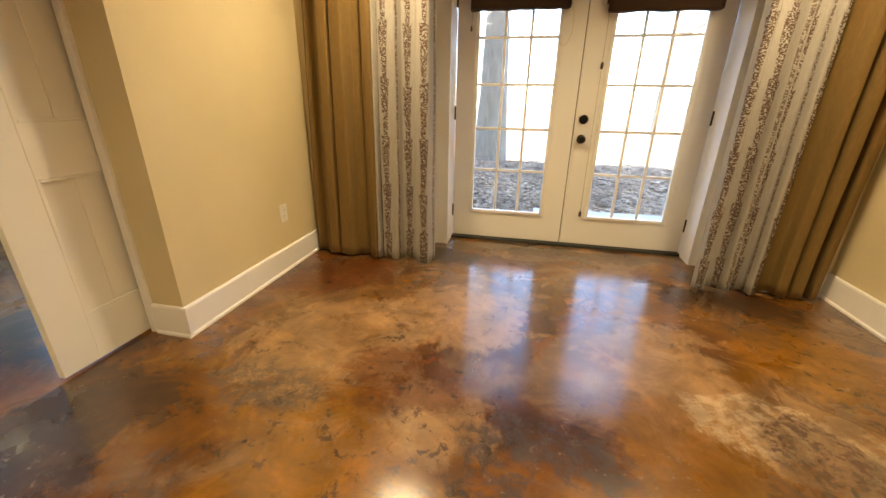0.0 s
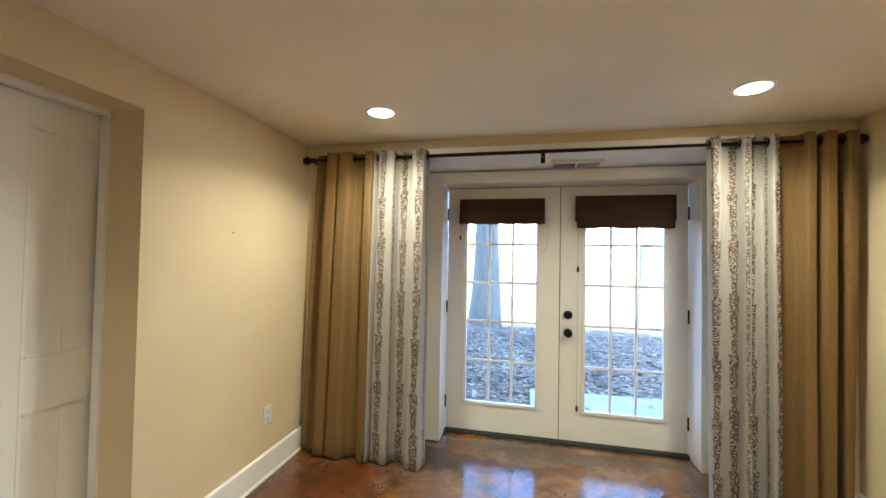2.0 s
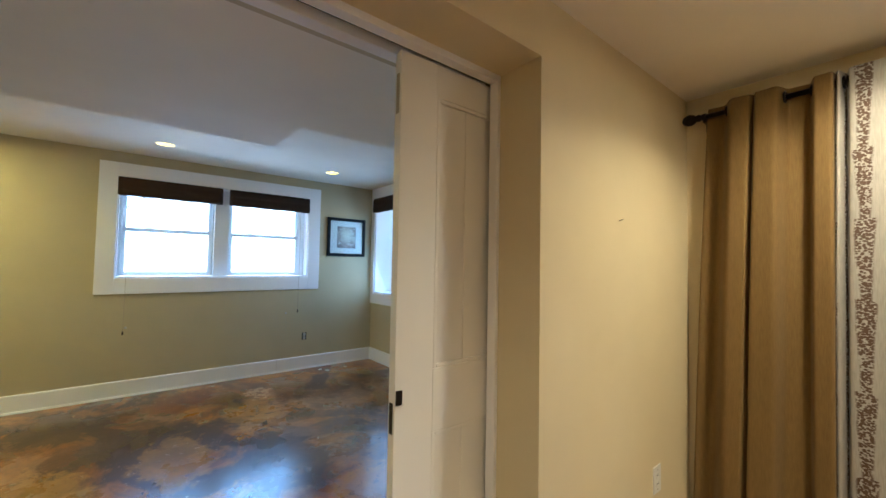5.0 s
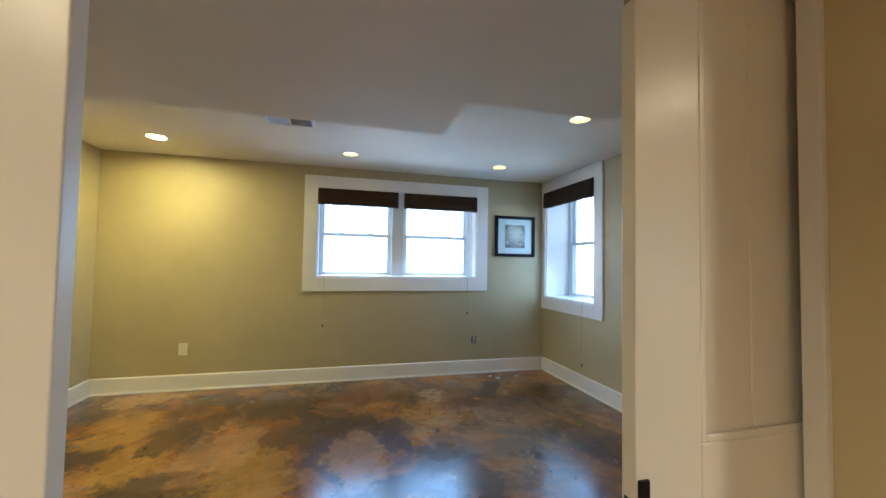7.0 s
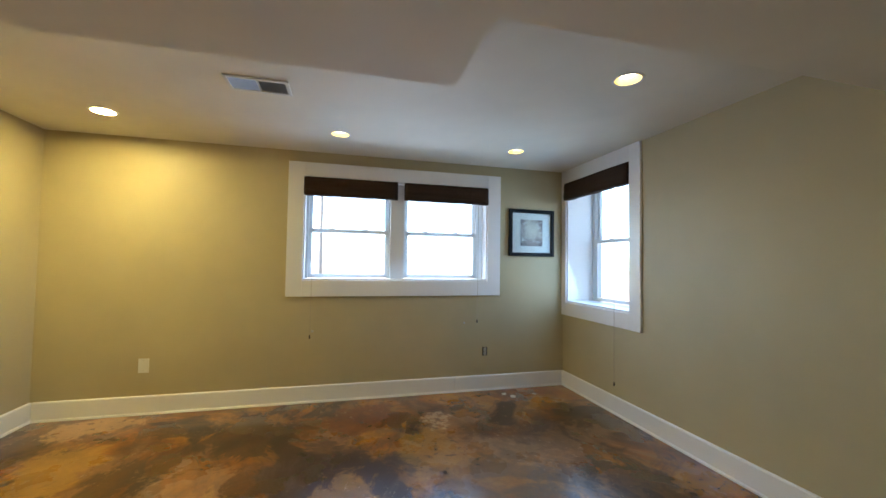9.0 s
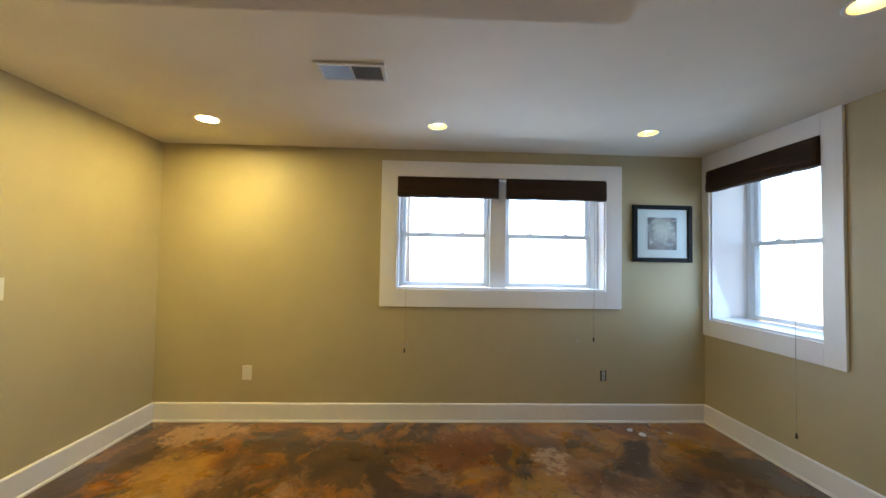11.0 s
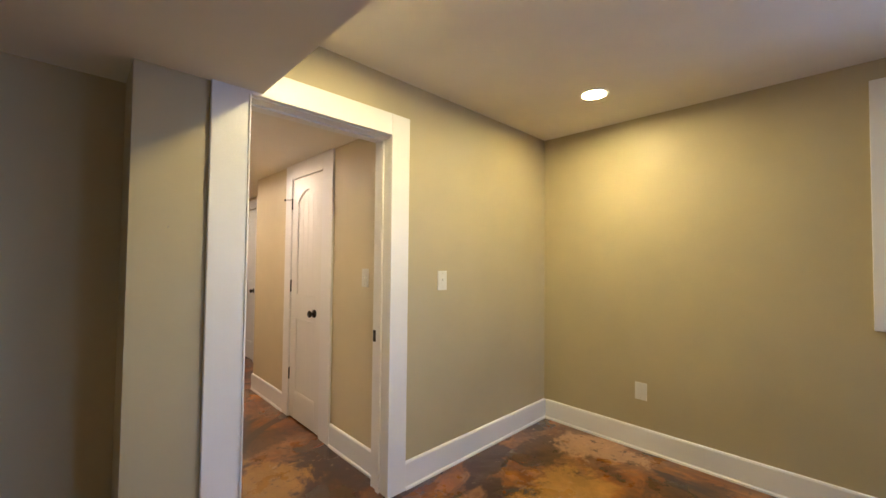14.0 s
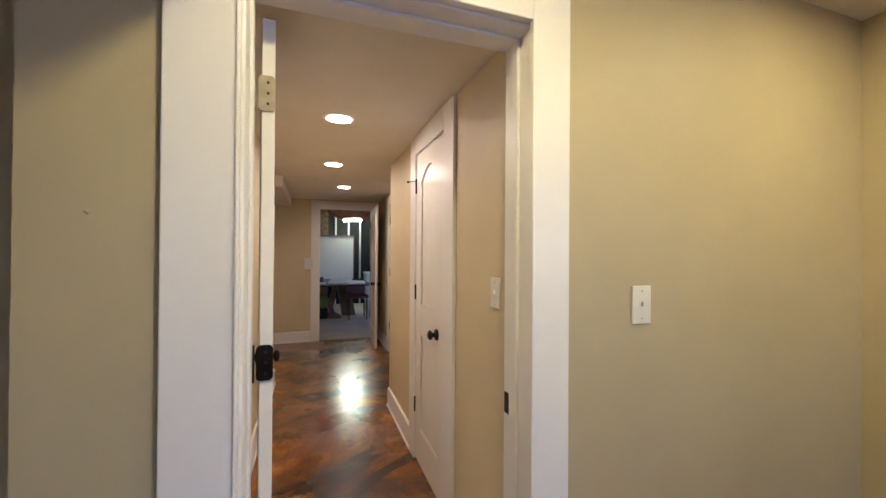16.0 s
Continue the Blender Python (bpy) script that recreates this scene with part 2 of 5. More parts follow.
def clear_glass(name="clear_glass", gloss=0.9, least=0.035):
    m, nt, b = mat(name)
    tr = nt.nodes.new("ShaderNodeBsdfTransparent")
    tr.inputs[0].default_value = (0.93, 0.96, 0.96, 1)
    gl = nt.nodes.new("ShaderNodeBsdfGlossy")
    gl.inputs["Roughness"].default_value = 0.02
    lw = nt.nodes.new("ShaderNodeLayerWeight")
    pw = nt.nodes.new("ShaderNodeMath")
    pw.operation = "POWER"
    pw.inputs[1].default_value = 5.0
    nt.links.new(lw.outputs["Facing"], pw.inputs[0])
    fr = nt.nodes.new("ShaderNodeMath")
    fr.operation = "MULTIPLY_ADD"
    fr.inputs[1].default_value, fr.inputs[2].default_value = gloss, least
    nt.links.new(pw.outputs[0], fr.inputs[0])
    mx = nt.nodes.new("ShaderNodeMixShader")
    nt.links.new(fr.outputs[0], mx.inputs[0])
    nt.links.new(tr.outputs[0], mx.inputs[1])
    nt.links.new(gl.outputs[0], mx.inputs[2])
    nt.links.new(mx.outputs[0], nt.nodes["Material Output"].inputs[0])
    return m


def leaf_litter():
    m, nt, b = mat("leaf_litter")
    p = place(nt)
    vor = node(nt, "ShaderNodeTexVoronoi", Scale=21.0)
    nt.links.new(p, vor.inputs["Vector"])
    c = ramp(nt, vor.outputs["Color"], [(0.15, (0.10, 0.064, 0.040)), (0.5, (0.36, 0.245, 0.155)), (0.85, (0.62, 0.50, 0.37))])
    big = ramp(nt, noise_tex(nt, p, 0.7, 6.0, 0.65), [(0.35, (0.45, 0.45, 0.45)), (0.65, (1.2, 1.15, 1.1))])
    nt.links.new(mixc(nt, 1.0, c, big, "MULTIPLY"), b.inputs["Base Color"])
    b.inputs["Roughness"].default_value = 0.95
    bump(nt, b, vor.outputs["Distance"], 0.8, 0.05)
    return m


def bark(name, colour):
    m, nt, b = mat(name)
    p = place(nt)
    mp = nt.nodes.new("ShaderNodeMapping")
    mp.inputs["Scale"].default_value = (9, 9, 1.6)
    nt.links.new(p, mp.inputs[0])
    n = noise_tex(nt, mp.outputs[0], 2.0, 7.0, 0.7)
    nt.links.new(ramp(nt, n, [(0.3, tuple(c * 0.45 for c in colour)), (0.65, colour)]), b.inputs["Base Color"])
    b.inputs["Roughness"].default_value = 0.95
    bump(nt, b, n, 0.8, 0.03)
    return m


def art_print():
    """A misty abstract: a pale glowing middle, brown-grey borders, a few soft white sprays low down."""
    m, nt, b = mat("art_print")
    p = place(nt)
    mp = nt.nodes.new("ShaderNodeMapping")
    mp.inputs["Location"].default_value = (0, -4.495 / 0.165, -1.765 / 0.185)
    mp.inputs["Scale"].default_value = (0, 1 / 0.165, 1 / 0.185)
    nt.links.new(p, mp.inputs[0])
    away = nt.nodes.new("ShaderNodeVectorMath")
    away.operation = "LENGTH"
    nt.links.new(mp.outputs[0], away.inputs[0])
    cloud = noise_tex(nt, mp.outputs[0], 1.4, 6.0, 0.62, 0.6)
    mix = nt.nodes.new("ShaderNodeMath")
    mix.operation = "MULTIPLY_ADD"
    mix.inputs[1].default_value = 1.3
    nt.links.new(cloud, mix.inputs[0])
    nt.links.new(away.outputs["Value"], mix.inputs[2])
    half = nt.nodes.new("ShaderNodeMath")
    half.operation = "MULTIPLY"
    half.inputs[1].default_value = 0.5
    nt.links.new(mix.outputs[0], half.inputs[0])
    col = ramp(nt, half.outputs[0], [(0.40, (0.66, 0.60, 0.50)), (0.58, (0.50, 0.43, 0.36)), (0.74, (0.30, 0.24, 0.22)), (0.9, (0.17, 0.13, 0.13))])
    spray = ramp(nt, noise_tex(nt, mp.outputs[0], 3.2, 6.0, 0.7, 0.8), [(0.54, (0, 0, 0)), (0.62, (0.8, 0.8, 0.8))])
    nt.links.new(mixc(nt, spray, col, (0.72, 0.68, 0.62)), b.inputs["Base Color"])
    b.inputs["Roughness"].default_value = 0.6
    return m


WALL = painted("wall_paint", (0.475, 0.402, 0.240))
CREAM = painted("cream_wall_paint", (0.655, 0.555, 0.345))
CEIL = painted("ceiling_paint", (0.785, 0.728, 0.615), 0.7)
TRIM = painted("trim_paint", (0.82, 0.80, 0.785), 0.35, 0.03, 90.0, 0.05)
DOORW = painted("door_paint", (0.78, 0.755, 0.71), 0.33, 0.03, 60.0, 0.06)
SASH = painted("window_vinyl", (0.80, 0.81, 0.81), 0.35, 0.02, 60.0, 0.02)
sash_nt = SASH.node_tree
glow_through = sash_nt.nodes.new("ShaderNodeBsdfTranslucent")     # thin vinyl lets daylight through, raised to stand in for window glare
glow_through.inputs[0].default_value = (0.78, 0.82, 0.84, 1)
sash_mix = sash_nt.nodes.new("ShaderNodeMixShader")
sash_mix.inputs[0].default_value = 0.45
sash_nt.links.new(sash_nt.nodes["Principled BSDF"].outputs[0], sash_mix.inputs[1])
sash_nt.links.new(glow_through.outputs[0], sash_mix.inputs[2])
sash_nt.links.new(sash_mix.outputs[0], sash_nt.nodes["Material Output"].inputs[0])
FLOOR = stained_concrete("amber_stained_concrete", 0.70, 1.12, 0.30, [
    (0.75, 3.38, 0.45, 0.50, "tan", 0.7), (1.30, 3.75, 0.55, 0.35, "tan", 0.75), (2.36, 3.50, 0.40, 0.40, "tan", 0.7), (1.36, 2.95, 0.22, 0.2, "tan", 0.7),
    (0.95, 2.70, 0.38, 0.30, "amber", 0.6), (1.18, 3.14, 0.30, 0.22, "rust", 0.6), (2.22, 3.00, 0.26, 0.32, "amber", 0.6), (3.05, 3.68, 0.40, 0.30, "amber", 0.6),
    (1.64, 2.84, 0.17, 0.20, "mineral", 0.85), (1.90, 2.88, 0.24, 0.18, "mineral", 0.85), (0.62, 2.98, 0.30, 0.16, "mineral", 0.7), (2.58, 3.24, 0.24, 0.18, "pale", 0.75),
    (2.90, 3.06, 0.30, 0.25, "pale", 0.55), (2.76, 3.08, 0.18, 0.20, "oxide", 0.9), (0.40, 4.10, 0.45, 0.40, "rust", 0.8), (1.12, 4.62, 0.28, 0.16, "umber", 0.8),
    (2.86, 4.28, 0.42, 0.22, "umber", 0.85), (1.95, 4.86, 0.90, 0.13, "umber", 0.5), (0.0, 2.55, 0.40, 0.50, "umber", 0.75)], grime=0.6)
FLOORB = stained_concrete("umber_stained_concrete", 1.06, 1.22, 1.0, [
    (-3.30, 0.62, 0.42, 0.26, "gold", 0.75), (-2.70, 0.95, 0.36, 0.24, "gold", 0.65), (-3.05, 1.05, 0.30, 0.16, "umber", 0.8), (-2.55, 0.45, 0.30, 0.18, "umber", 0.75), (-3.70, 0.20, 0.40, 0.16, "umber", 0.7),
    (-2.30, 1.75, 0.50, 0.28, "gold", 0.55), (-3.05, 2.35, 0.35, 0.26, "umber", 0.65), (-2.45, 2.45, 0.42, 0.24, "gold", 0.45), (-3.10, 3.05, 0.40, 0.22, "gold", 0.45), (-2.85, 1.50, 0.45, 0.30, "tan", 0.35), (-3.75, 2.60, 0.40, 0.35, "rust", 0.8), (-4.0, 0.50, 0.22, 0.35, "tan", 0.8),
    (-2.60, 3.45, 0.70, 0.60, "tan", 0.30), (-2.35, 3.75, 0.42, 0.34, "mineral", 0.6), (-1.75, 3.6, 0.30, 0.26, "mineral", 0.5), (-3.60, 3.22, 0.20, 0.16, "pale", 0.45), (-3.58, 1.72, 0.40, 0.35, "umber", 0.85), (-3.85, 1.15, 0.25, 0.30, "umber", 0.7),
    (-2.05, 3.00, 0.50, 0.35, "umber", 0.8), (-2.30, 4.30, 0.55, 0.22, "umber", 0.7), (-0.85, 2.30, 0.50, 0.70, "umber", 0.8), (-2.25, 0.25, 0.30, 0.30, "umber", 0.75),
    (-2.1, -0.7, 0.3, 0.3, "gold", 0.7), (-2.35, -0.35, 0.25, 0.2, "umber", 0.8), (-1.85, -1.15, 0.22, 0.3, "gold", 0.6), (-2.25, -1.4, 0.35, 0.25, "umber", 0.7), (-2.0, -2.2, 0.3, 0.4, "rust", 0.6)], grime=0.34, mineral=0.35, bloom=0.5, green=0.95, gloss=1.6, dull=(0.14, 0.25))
BRONZE = plain("oiled_bronze", (0.022, 0.018, 0.016), 0.38, 0.85)
STEEL = plain("worn_steel", (0.42, 0.37, 0.29), 0.4, 0.9)
BLACK = plain("black_lacquer", (0.008, 0.008, 0.008), 0.55)
BLACK.node_tree.nodes["Principled BSDF"].inputs["Specular IOR Level"].default_value = 0.15
PLASTIC = plain("white_plastic", (0.74, 0.72, 0.66), 0.35, 0, 0.03)
# near-black that stands in for shade inside slots, holes and the door pockets
HOLLOW_DARK = plain("hollow_shadow", (0.02, 0.02, 0.02), 0.6)
GREYP = plain("grey_socket", (0.45, 0.45, 0.43), 0.5)
SHADE, _, _, _ = cloth("brown_shade_cloth", (0.036, 0.0155, 0.0052), 0.95, 500.0, sheen=0.0)
TAN, _, _, _ = cloth("tan_linen", (0.190, 0.114, 0.030), 0.9, 700.0, sheer=0.08)
PRINT = leaf_print()
CORD = plain("tan_cord", (0.42, 0.36, 0.27), 0.8)
DCORD = plain("brown_toggle", (0.05, 0.03, 0.02), 0.5)
GLASS = clear_glass()
MUSEUM = clear_glass("picture_glass", 0.5, 0.008)
MATB = plain("mat_board", (0.80, 0.79, 0.76), 0.9, 0, 0.02)
ART = art_print()
LENS = glow("lamp_lens", WARM, LED)
LENSA = glow("entry_lamp_lens", WARM, LED_A)
LENSB = glow("yellow_lamp_lens", WARMER, LED_B)
BULB = glow("bulb_face", (1.0, 0.88, 0.62), CAN)
REFL = plain("can_reflector", (0.74, 0.59, 0.20), 0.5, 0.0, 0.03)
VENTW = plain("vent_enamel", (0.70, 0.68, 0.63), 0.4, 0, 0.03)
# grey with the slats' shade put into the colour; the register itself is white
VENT_SHADED = plain("shaded_vent_slat", (0.36, 0.37, 0.39), 0.45, 0.3, 0.05)
DUCT_DARK = plain("duct_shadow", (0.03, 0.03, 0.032), 0.8)
RUBBER = plain("threshold_rubber", (0.03, 0.032, 0.03), 0.6)
LITTER = leaf_litter()
PATIO = plain("patio_concrete", (0.58, 0.56, 0.52), 0.9, 0, 0.15, 3.0, 0.2)
BARK = bark("bark", (0.30, 0.275, 0.24))
LEAF = plain("dry_leaf", (0.27, 0.195, 0.135), 0.8, 0, 0.5, 4.0)
BLOCKER = plain("blocker_face", (0.62, 0.60, 0.55), 0.8, 0, 0.1, 3.0)
SCREED = plain("storage_floor", (0.50, 0.47, 0.40), 0.9, 0, 0.12, 2.5, 0.2)
PLASTICB = plain("black_sheeting", (0.005, 0.006, 0.008), 0.8, 0, 0.3, 6.0, 0.3)
STUD = plain("pale_stud", (0.55, 0.53, 0.50), 0.7, 0, 0.1, 8.0)
WBOARD = plain("whiteboard_face", (0.80, 0.82, 0.79), 0.25, 0, 0.02)
INSUL = plain("kraft_insulation", (0.60, 0.27, 0.16), 0.8, 0, 0.35, 9.0, 0.6)
BRICKM = plain("rough_brick", (0.16, 0.10, 0.06), 0.9, 0, 0.4, 7.0, 0.4)
WALNUT = plain("walnut", (0.075, 0.036, 0.017), 0.45, 0, 0.4, 12.0)
DARKTOP = plain("dark_tabletop", (0.02, 0.02, 0.022), 0.25)
OXBLOOD = plain("dark_red_seat", (0.055, 0.012, 0.014), 0.5)
PAPER = plain("paper", (0.75, 0.75, 0.72), 0.8, 0, 0.05)
OLIVE = plain("olive_fabric", (0.10, 0.11, 0.03), 0.9)
TUBW = plain("pale_tub", (0.55, 0.62, 0.62), 0.4, 0, 0.05)


# ---- builders ----
def box(bm, x0, x1, y0, y1, z0, z1):
    vs = [bm.verts.new((x, y, z)) for x in (x0, x1) for y in (y0, y1) for z in (z0, z1)]
    for f in ((0, 1, 3, 2), (4, 6, 7, 5), (0, 4, 5, 1), (2, 3, 7, 6), (0, 2, 6, 4), (1, 5, 7, 3)):
        bm.faces.new([vs[i] for i in f])
    return bm


def bbox(x0, x1, y0, y1, z0, z1, bevel=0.0, seg=2):
    bm = bmesh.new()
    box(bm, min(x0, x1), max(x0, x1), min(y0, y1), max(y0, y1), z0, z1)
    bmesh.ops.recalc_face_normals(bm, faces=bm.faces[:])
    if bevel:
        bmesh.ops.bevel(bm, geom=bm.edges[:], offset=bevel, segments=seg, affect="EDGES", profile=0.5)
    return bm


def lathe(profile, n=24, axis="Z", at=(0, 0, 0), cap=True):
    """Turns (radius, height) points about an axis through at."""
    bm = bmesh.new()
    rings = []
    for r, h in profile:
        ring = []
        for k in range(n):
            a = 2 * math.pi * k / n
            c, s = r * math.cos(a), r * math.sin(a)
            v = {"Z": (c, s, h), "X": (h, c, s), "Y": (c, h, s)}[axis]
            ring.append(bm.verts.new(Vector(v) + Vector(at)))
        rings.append(ring)
    for a, b in zip(rings, rings[1:]):
        for k in range(n):
            bm.faces.new((a[k], a[(k + 1) % n], b[(k + 1) % n], b[k]))
    for ring in (rings[0], rings[-1]) if cap else ():
        if (ring[0].co - ring[n // 2].co).length > 1e-4:
            bm.faces.new(ring)
    bmesh.ops.remove_doubles(bm, verts=bm.verts[:], dist=1e-5)
    bmesh.ops.recalc_face_normals(bm, faces=bm.faces[:])
    for f in bm.faces:
        f.smooth = len(f.verts) == 4
    return bm


def tube(points, r, n=8):
    bm = bmesh.new()
    rings = []
    for i, p in enumerate(points):
        p = Vector(p)
        d = (Vector(points[min(i + 1, len(points) - 1)]) - Vector(points[max(i - 1, 0)])).normalized()
        side = d.cross(Vector((0.31, 0.17, 0.93))).normalized()
        up = side.cross(d)
        rings.append([bm.verts.new(p + r * (math.cos(2 * math.pi * k / n) * side + math.sin(2 * math.pi * k / n) * up)) for k in range(n)])
    for a, b in zip(rings, rings[1:]):
        for k in range(n):
            bm.faces.new((a[k], a[(k + 1) % n], b[(k + 1) % n], b[k])).smooth = True
    bm.faces.new(rings[0]), bm.faces.new(rings[-1])
    bmesh.ops.recalc_face_normals(bm, faces=bm.faces[:])
    return bm


def obj(name, bm, material):
    me = bpy.data.meshes.new(name)
    bm.to_mesh(me)
    bm.free()
    me.materials.append(material)
    return new(name, me)


def part(name, bm, material, parent, label=""):
    ob = obj(name, bm, material)
    ob.parent = parent
    ob.matrix_parent_inverse = parent.matrix_world.inverted()
    if label:
        ob["label"] = label
    return ob


def thing(name, at, label, category, group="", kind=""):
    """An Empty at the base of a thing; its parts are made in world places."""
    e = new(name)
    e.empty_display_size = 0.05
    e.matrix_world = Matrix.Translation(at)
    bpy.context.view_layer.update()
    return tagged(e, label, category, group, kind)


def wall(name, label, x0, x1, y0, y1, z0, z1, along, holes=(), material=None):
    """A wall box with openings through it: holes are (a0, a1, z0, z1) along its run."""
    bm = bmesh.new()
    lo, hi = (x0, x1) if along == "x" else (y0, y1)
    cuts = sorted({lo, hi, *[h[0] for h in holes], *[h[1] for h in holes]})
    zc = sorted({z0, z1, *[h[2] for h in holes], *[h[3] for h in holes]})
    for a, b in zip(cuts, cuts[1:]):
        for c, d in zip(zc, zc[1:]):
            if any(h[0] - 1e-6 <= a and b <= h[1] + 1e-6 and h[2] - 1e-6 <= c and d <= h[3] + 1e-6 for h in holes):
                continue
            if along == "x":
                box(bm, a, b, y0, y1, c, d)
            else:
                box(bm, x0, x1, a, b, c, d)
    bmesh.ops.remove_doubles(bm, verts=bm.verts[:], dist=1e-5)
    seen = {}
    for f in bm.faces:
        seen.setdefault(tuple(round(q, 4) for q in f.calc_center_median()), []).append(f)
    bmesh.ops.delete(bm, geom=[f for fs in seen.values() if len(fs) > 1 for f in fs], context="FACES")
    bmesh.ops.recalc_face_normals(bm, faces=bm.faces[:])
    return tagged(obj(name, bm, material or WALL), label, "wall", kind="structure")


def slab(name, label, category, x0, x1, y0, y1, z0, z1, material, bevel=0.0):
    return tagged(obj(name, bbox(x0, x1, y0, y1, z0, z1, bevel), material), label, category, kind="structure")


# ---- shell ----
HB, HS, HA, HH = 2.474, 2.132, 2.314, 2.22     # heights: main room, its soffit, entry room, hall
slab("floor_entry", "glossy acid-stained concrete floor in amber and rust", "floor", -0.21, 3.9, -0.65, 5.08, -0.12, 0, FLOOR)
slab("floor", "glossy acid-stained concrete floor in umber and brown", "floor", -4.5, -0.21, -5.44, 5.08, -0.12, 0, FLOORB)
wall("wall_west", "sage-tan painted wall with a double window", -4.52, -4.25, -0.30, 5.36, 0, 2.6, "y", [(2.02, 3.955, 1.19, 2.225)])
wall("wall_north", "sage-tan painted wall with a deep window", -4.25, -0.37, 4.905, 5.36, 0, 2.6, "x", [(-4.165, -3.15, 0.955, 2.33)])
wall("wall_south", "sage-tan painted wall with a hall doorway", -4.25, -1.342, -0.26, -0.095, 0, 2.6, "x", [(-2.565, -1.735, 0, 2.13)])
wall("wall_recess", "sage-tan painted wall set back beside the doorway", -1.442, -0.37, -0.49, -0.39, 0, 2.6, "x")
wall("wall_recess_side", "sage-tan painted return wall", -1.442, -1.342, -0.39, -0.26, 0, 2.6, "y")
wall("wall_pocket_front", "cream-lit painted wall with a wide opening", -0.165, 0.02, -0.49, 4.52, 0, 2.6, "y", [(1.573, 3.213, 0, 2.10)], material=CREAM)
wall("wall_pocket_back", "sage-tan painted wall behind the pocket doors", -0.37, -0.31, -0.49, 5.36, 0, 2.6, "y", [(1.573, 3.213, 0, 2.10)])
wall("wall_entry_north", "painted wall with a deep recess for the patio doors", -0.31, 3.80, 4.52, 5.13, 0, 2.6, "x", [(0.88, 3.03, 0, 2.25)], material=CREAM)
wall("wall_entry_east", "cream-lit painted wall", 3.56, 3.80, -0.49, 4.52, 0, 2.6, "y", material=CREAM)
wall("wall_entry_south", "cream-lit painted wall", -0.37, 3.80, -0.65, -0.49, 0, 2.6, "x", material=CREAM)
bm = bmesh.new()
box(bm, 0.02, 3.56, -0.49, 4.52, HA, HA + 0.1)
tagged(obj("ceiling_entry", bm, CEIL), "cream flat ceiling with downlights", "ceiling", kind="structure")
# the recess's ceiling falls slightly towards the doors
bm = bmesh.new()
box(bm, 0.88, 3.03, 4.52, 5.13, 2.183, 2.25)
for v in bm.verts:
    if v.co.z < 2.2 and v.co.y > 4.9:
        v.co.z = 2.145
tagged(obj("ceiling_recess", bm, TRIM), "white ceiling of the door recess", "ceiling", kind="structure")
# high ceiling with holes for the three cans is one sheet of cells
CANS = [(-3.628, 2.36), (-3.635, 4.005), (-2.125, 4.008)]
LEDS_B = [(-3.612, 0.653), (-2.19, 0.633)]
R_CAN = 0.075
bm = bmesh.new()
xs = sorted({-4.25, -1.3, *[c[0] + s * 0.1 for c in CANS for s in (-1, 1)]})
ys = sorted({-0.095, 4.905, *[c[1] + s * 0.1 for c in CANS for s in (-1, 1)]})
for xa, xb in zip(xs, xs[1:]):
    for ya, yb in zip(ys, ys[1:]):
        hit = [c for c in CANS if xa < c[0] < xb and ya < c[1] < yb and xb - xa < 0.25 and yb - ya < 0.25]
        if not hit:
            bm.faces.new([bm.verts.new(q) for q in ((xa, ya, HB), (xa, yb, HB), (xb, yb, HB), (xb, ya, HB))])
            continue
        cx, cy = hit[0]
        n = 32
        inner, outer = [], []
        for k in range(n):
            a = 2 * math.pi * k / n
            c, s = math.cos(a), math.sin(a)
            q = 0.1 / max(abs(c), abs(s))
            inner.append(bm.verts.new((cx + R_CAN * c, cy + R_CAN * s, HB)))
            outer.append(bm.verts.new((min(max(cx + q * c, xa), xb), min(max(cy + q * s, ya), yb), HB)))
        for k in range(n):
            bm.faces.new((inner[k], outer[k], outer[(k + 1) % n], inner[(k + 1) % n]))
bmesh.ops.recalc_face_normals(bm, faces=bm.faces[:])
box(bm, -4.25, -0.37, -0.49, 4.905, HB + 0.12, HB + 0.2)
tagged(obj("ceiling_main", bm, CEIL), "cream flat ceiling with recessed lamps", "ceiling", kind="structure")
bm = bmesh.new()
box(bm, -1.802, -0.37, -0.095, 2.855, HS, HB + 0.1)
box(bm, -1.325, -0.37, 2.855, 4.905, HS, HB + 0.1)
box(bm, -1.342, -0.37, -0.39, -0.095, HS, HB + 0.1)
tagged(obj("ceiling_soffit", bm, CEIL), "low boxed soffit painted cream", "ceiling", kind="structure")

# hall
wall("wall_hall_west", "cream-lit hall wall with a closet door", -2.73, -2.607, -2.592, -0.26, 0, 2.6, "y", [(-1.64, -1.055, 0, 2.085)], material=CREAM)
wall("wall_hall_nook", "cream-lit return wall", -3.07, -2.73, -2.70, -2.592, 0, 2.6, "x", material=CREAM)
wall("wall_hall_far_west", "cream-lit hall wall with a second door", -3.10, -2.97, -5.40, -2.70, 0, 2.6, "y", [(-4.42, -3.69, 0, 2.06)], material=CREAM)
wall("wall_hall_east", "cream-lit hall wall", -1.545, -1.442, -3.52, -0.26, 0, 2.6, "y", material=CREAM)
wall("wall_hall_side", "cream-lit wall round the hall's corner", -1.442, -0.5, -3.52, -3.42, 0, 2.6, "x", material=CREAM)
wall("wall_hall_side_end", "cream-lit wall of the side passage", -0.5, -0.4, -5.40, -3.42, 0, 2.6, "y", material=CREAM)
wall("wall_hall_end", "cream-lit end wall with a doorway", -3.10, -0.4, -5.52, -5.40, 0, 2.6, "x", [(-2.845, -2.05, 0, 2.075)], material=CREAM)
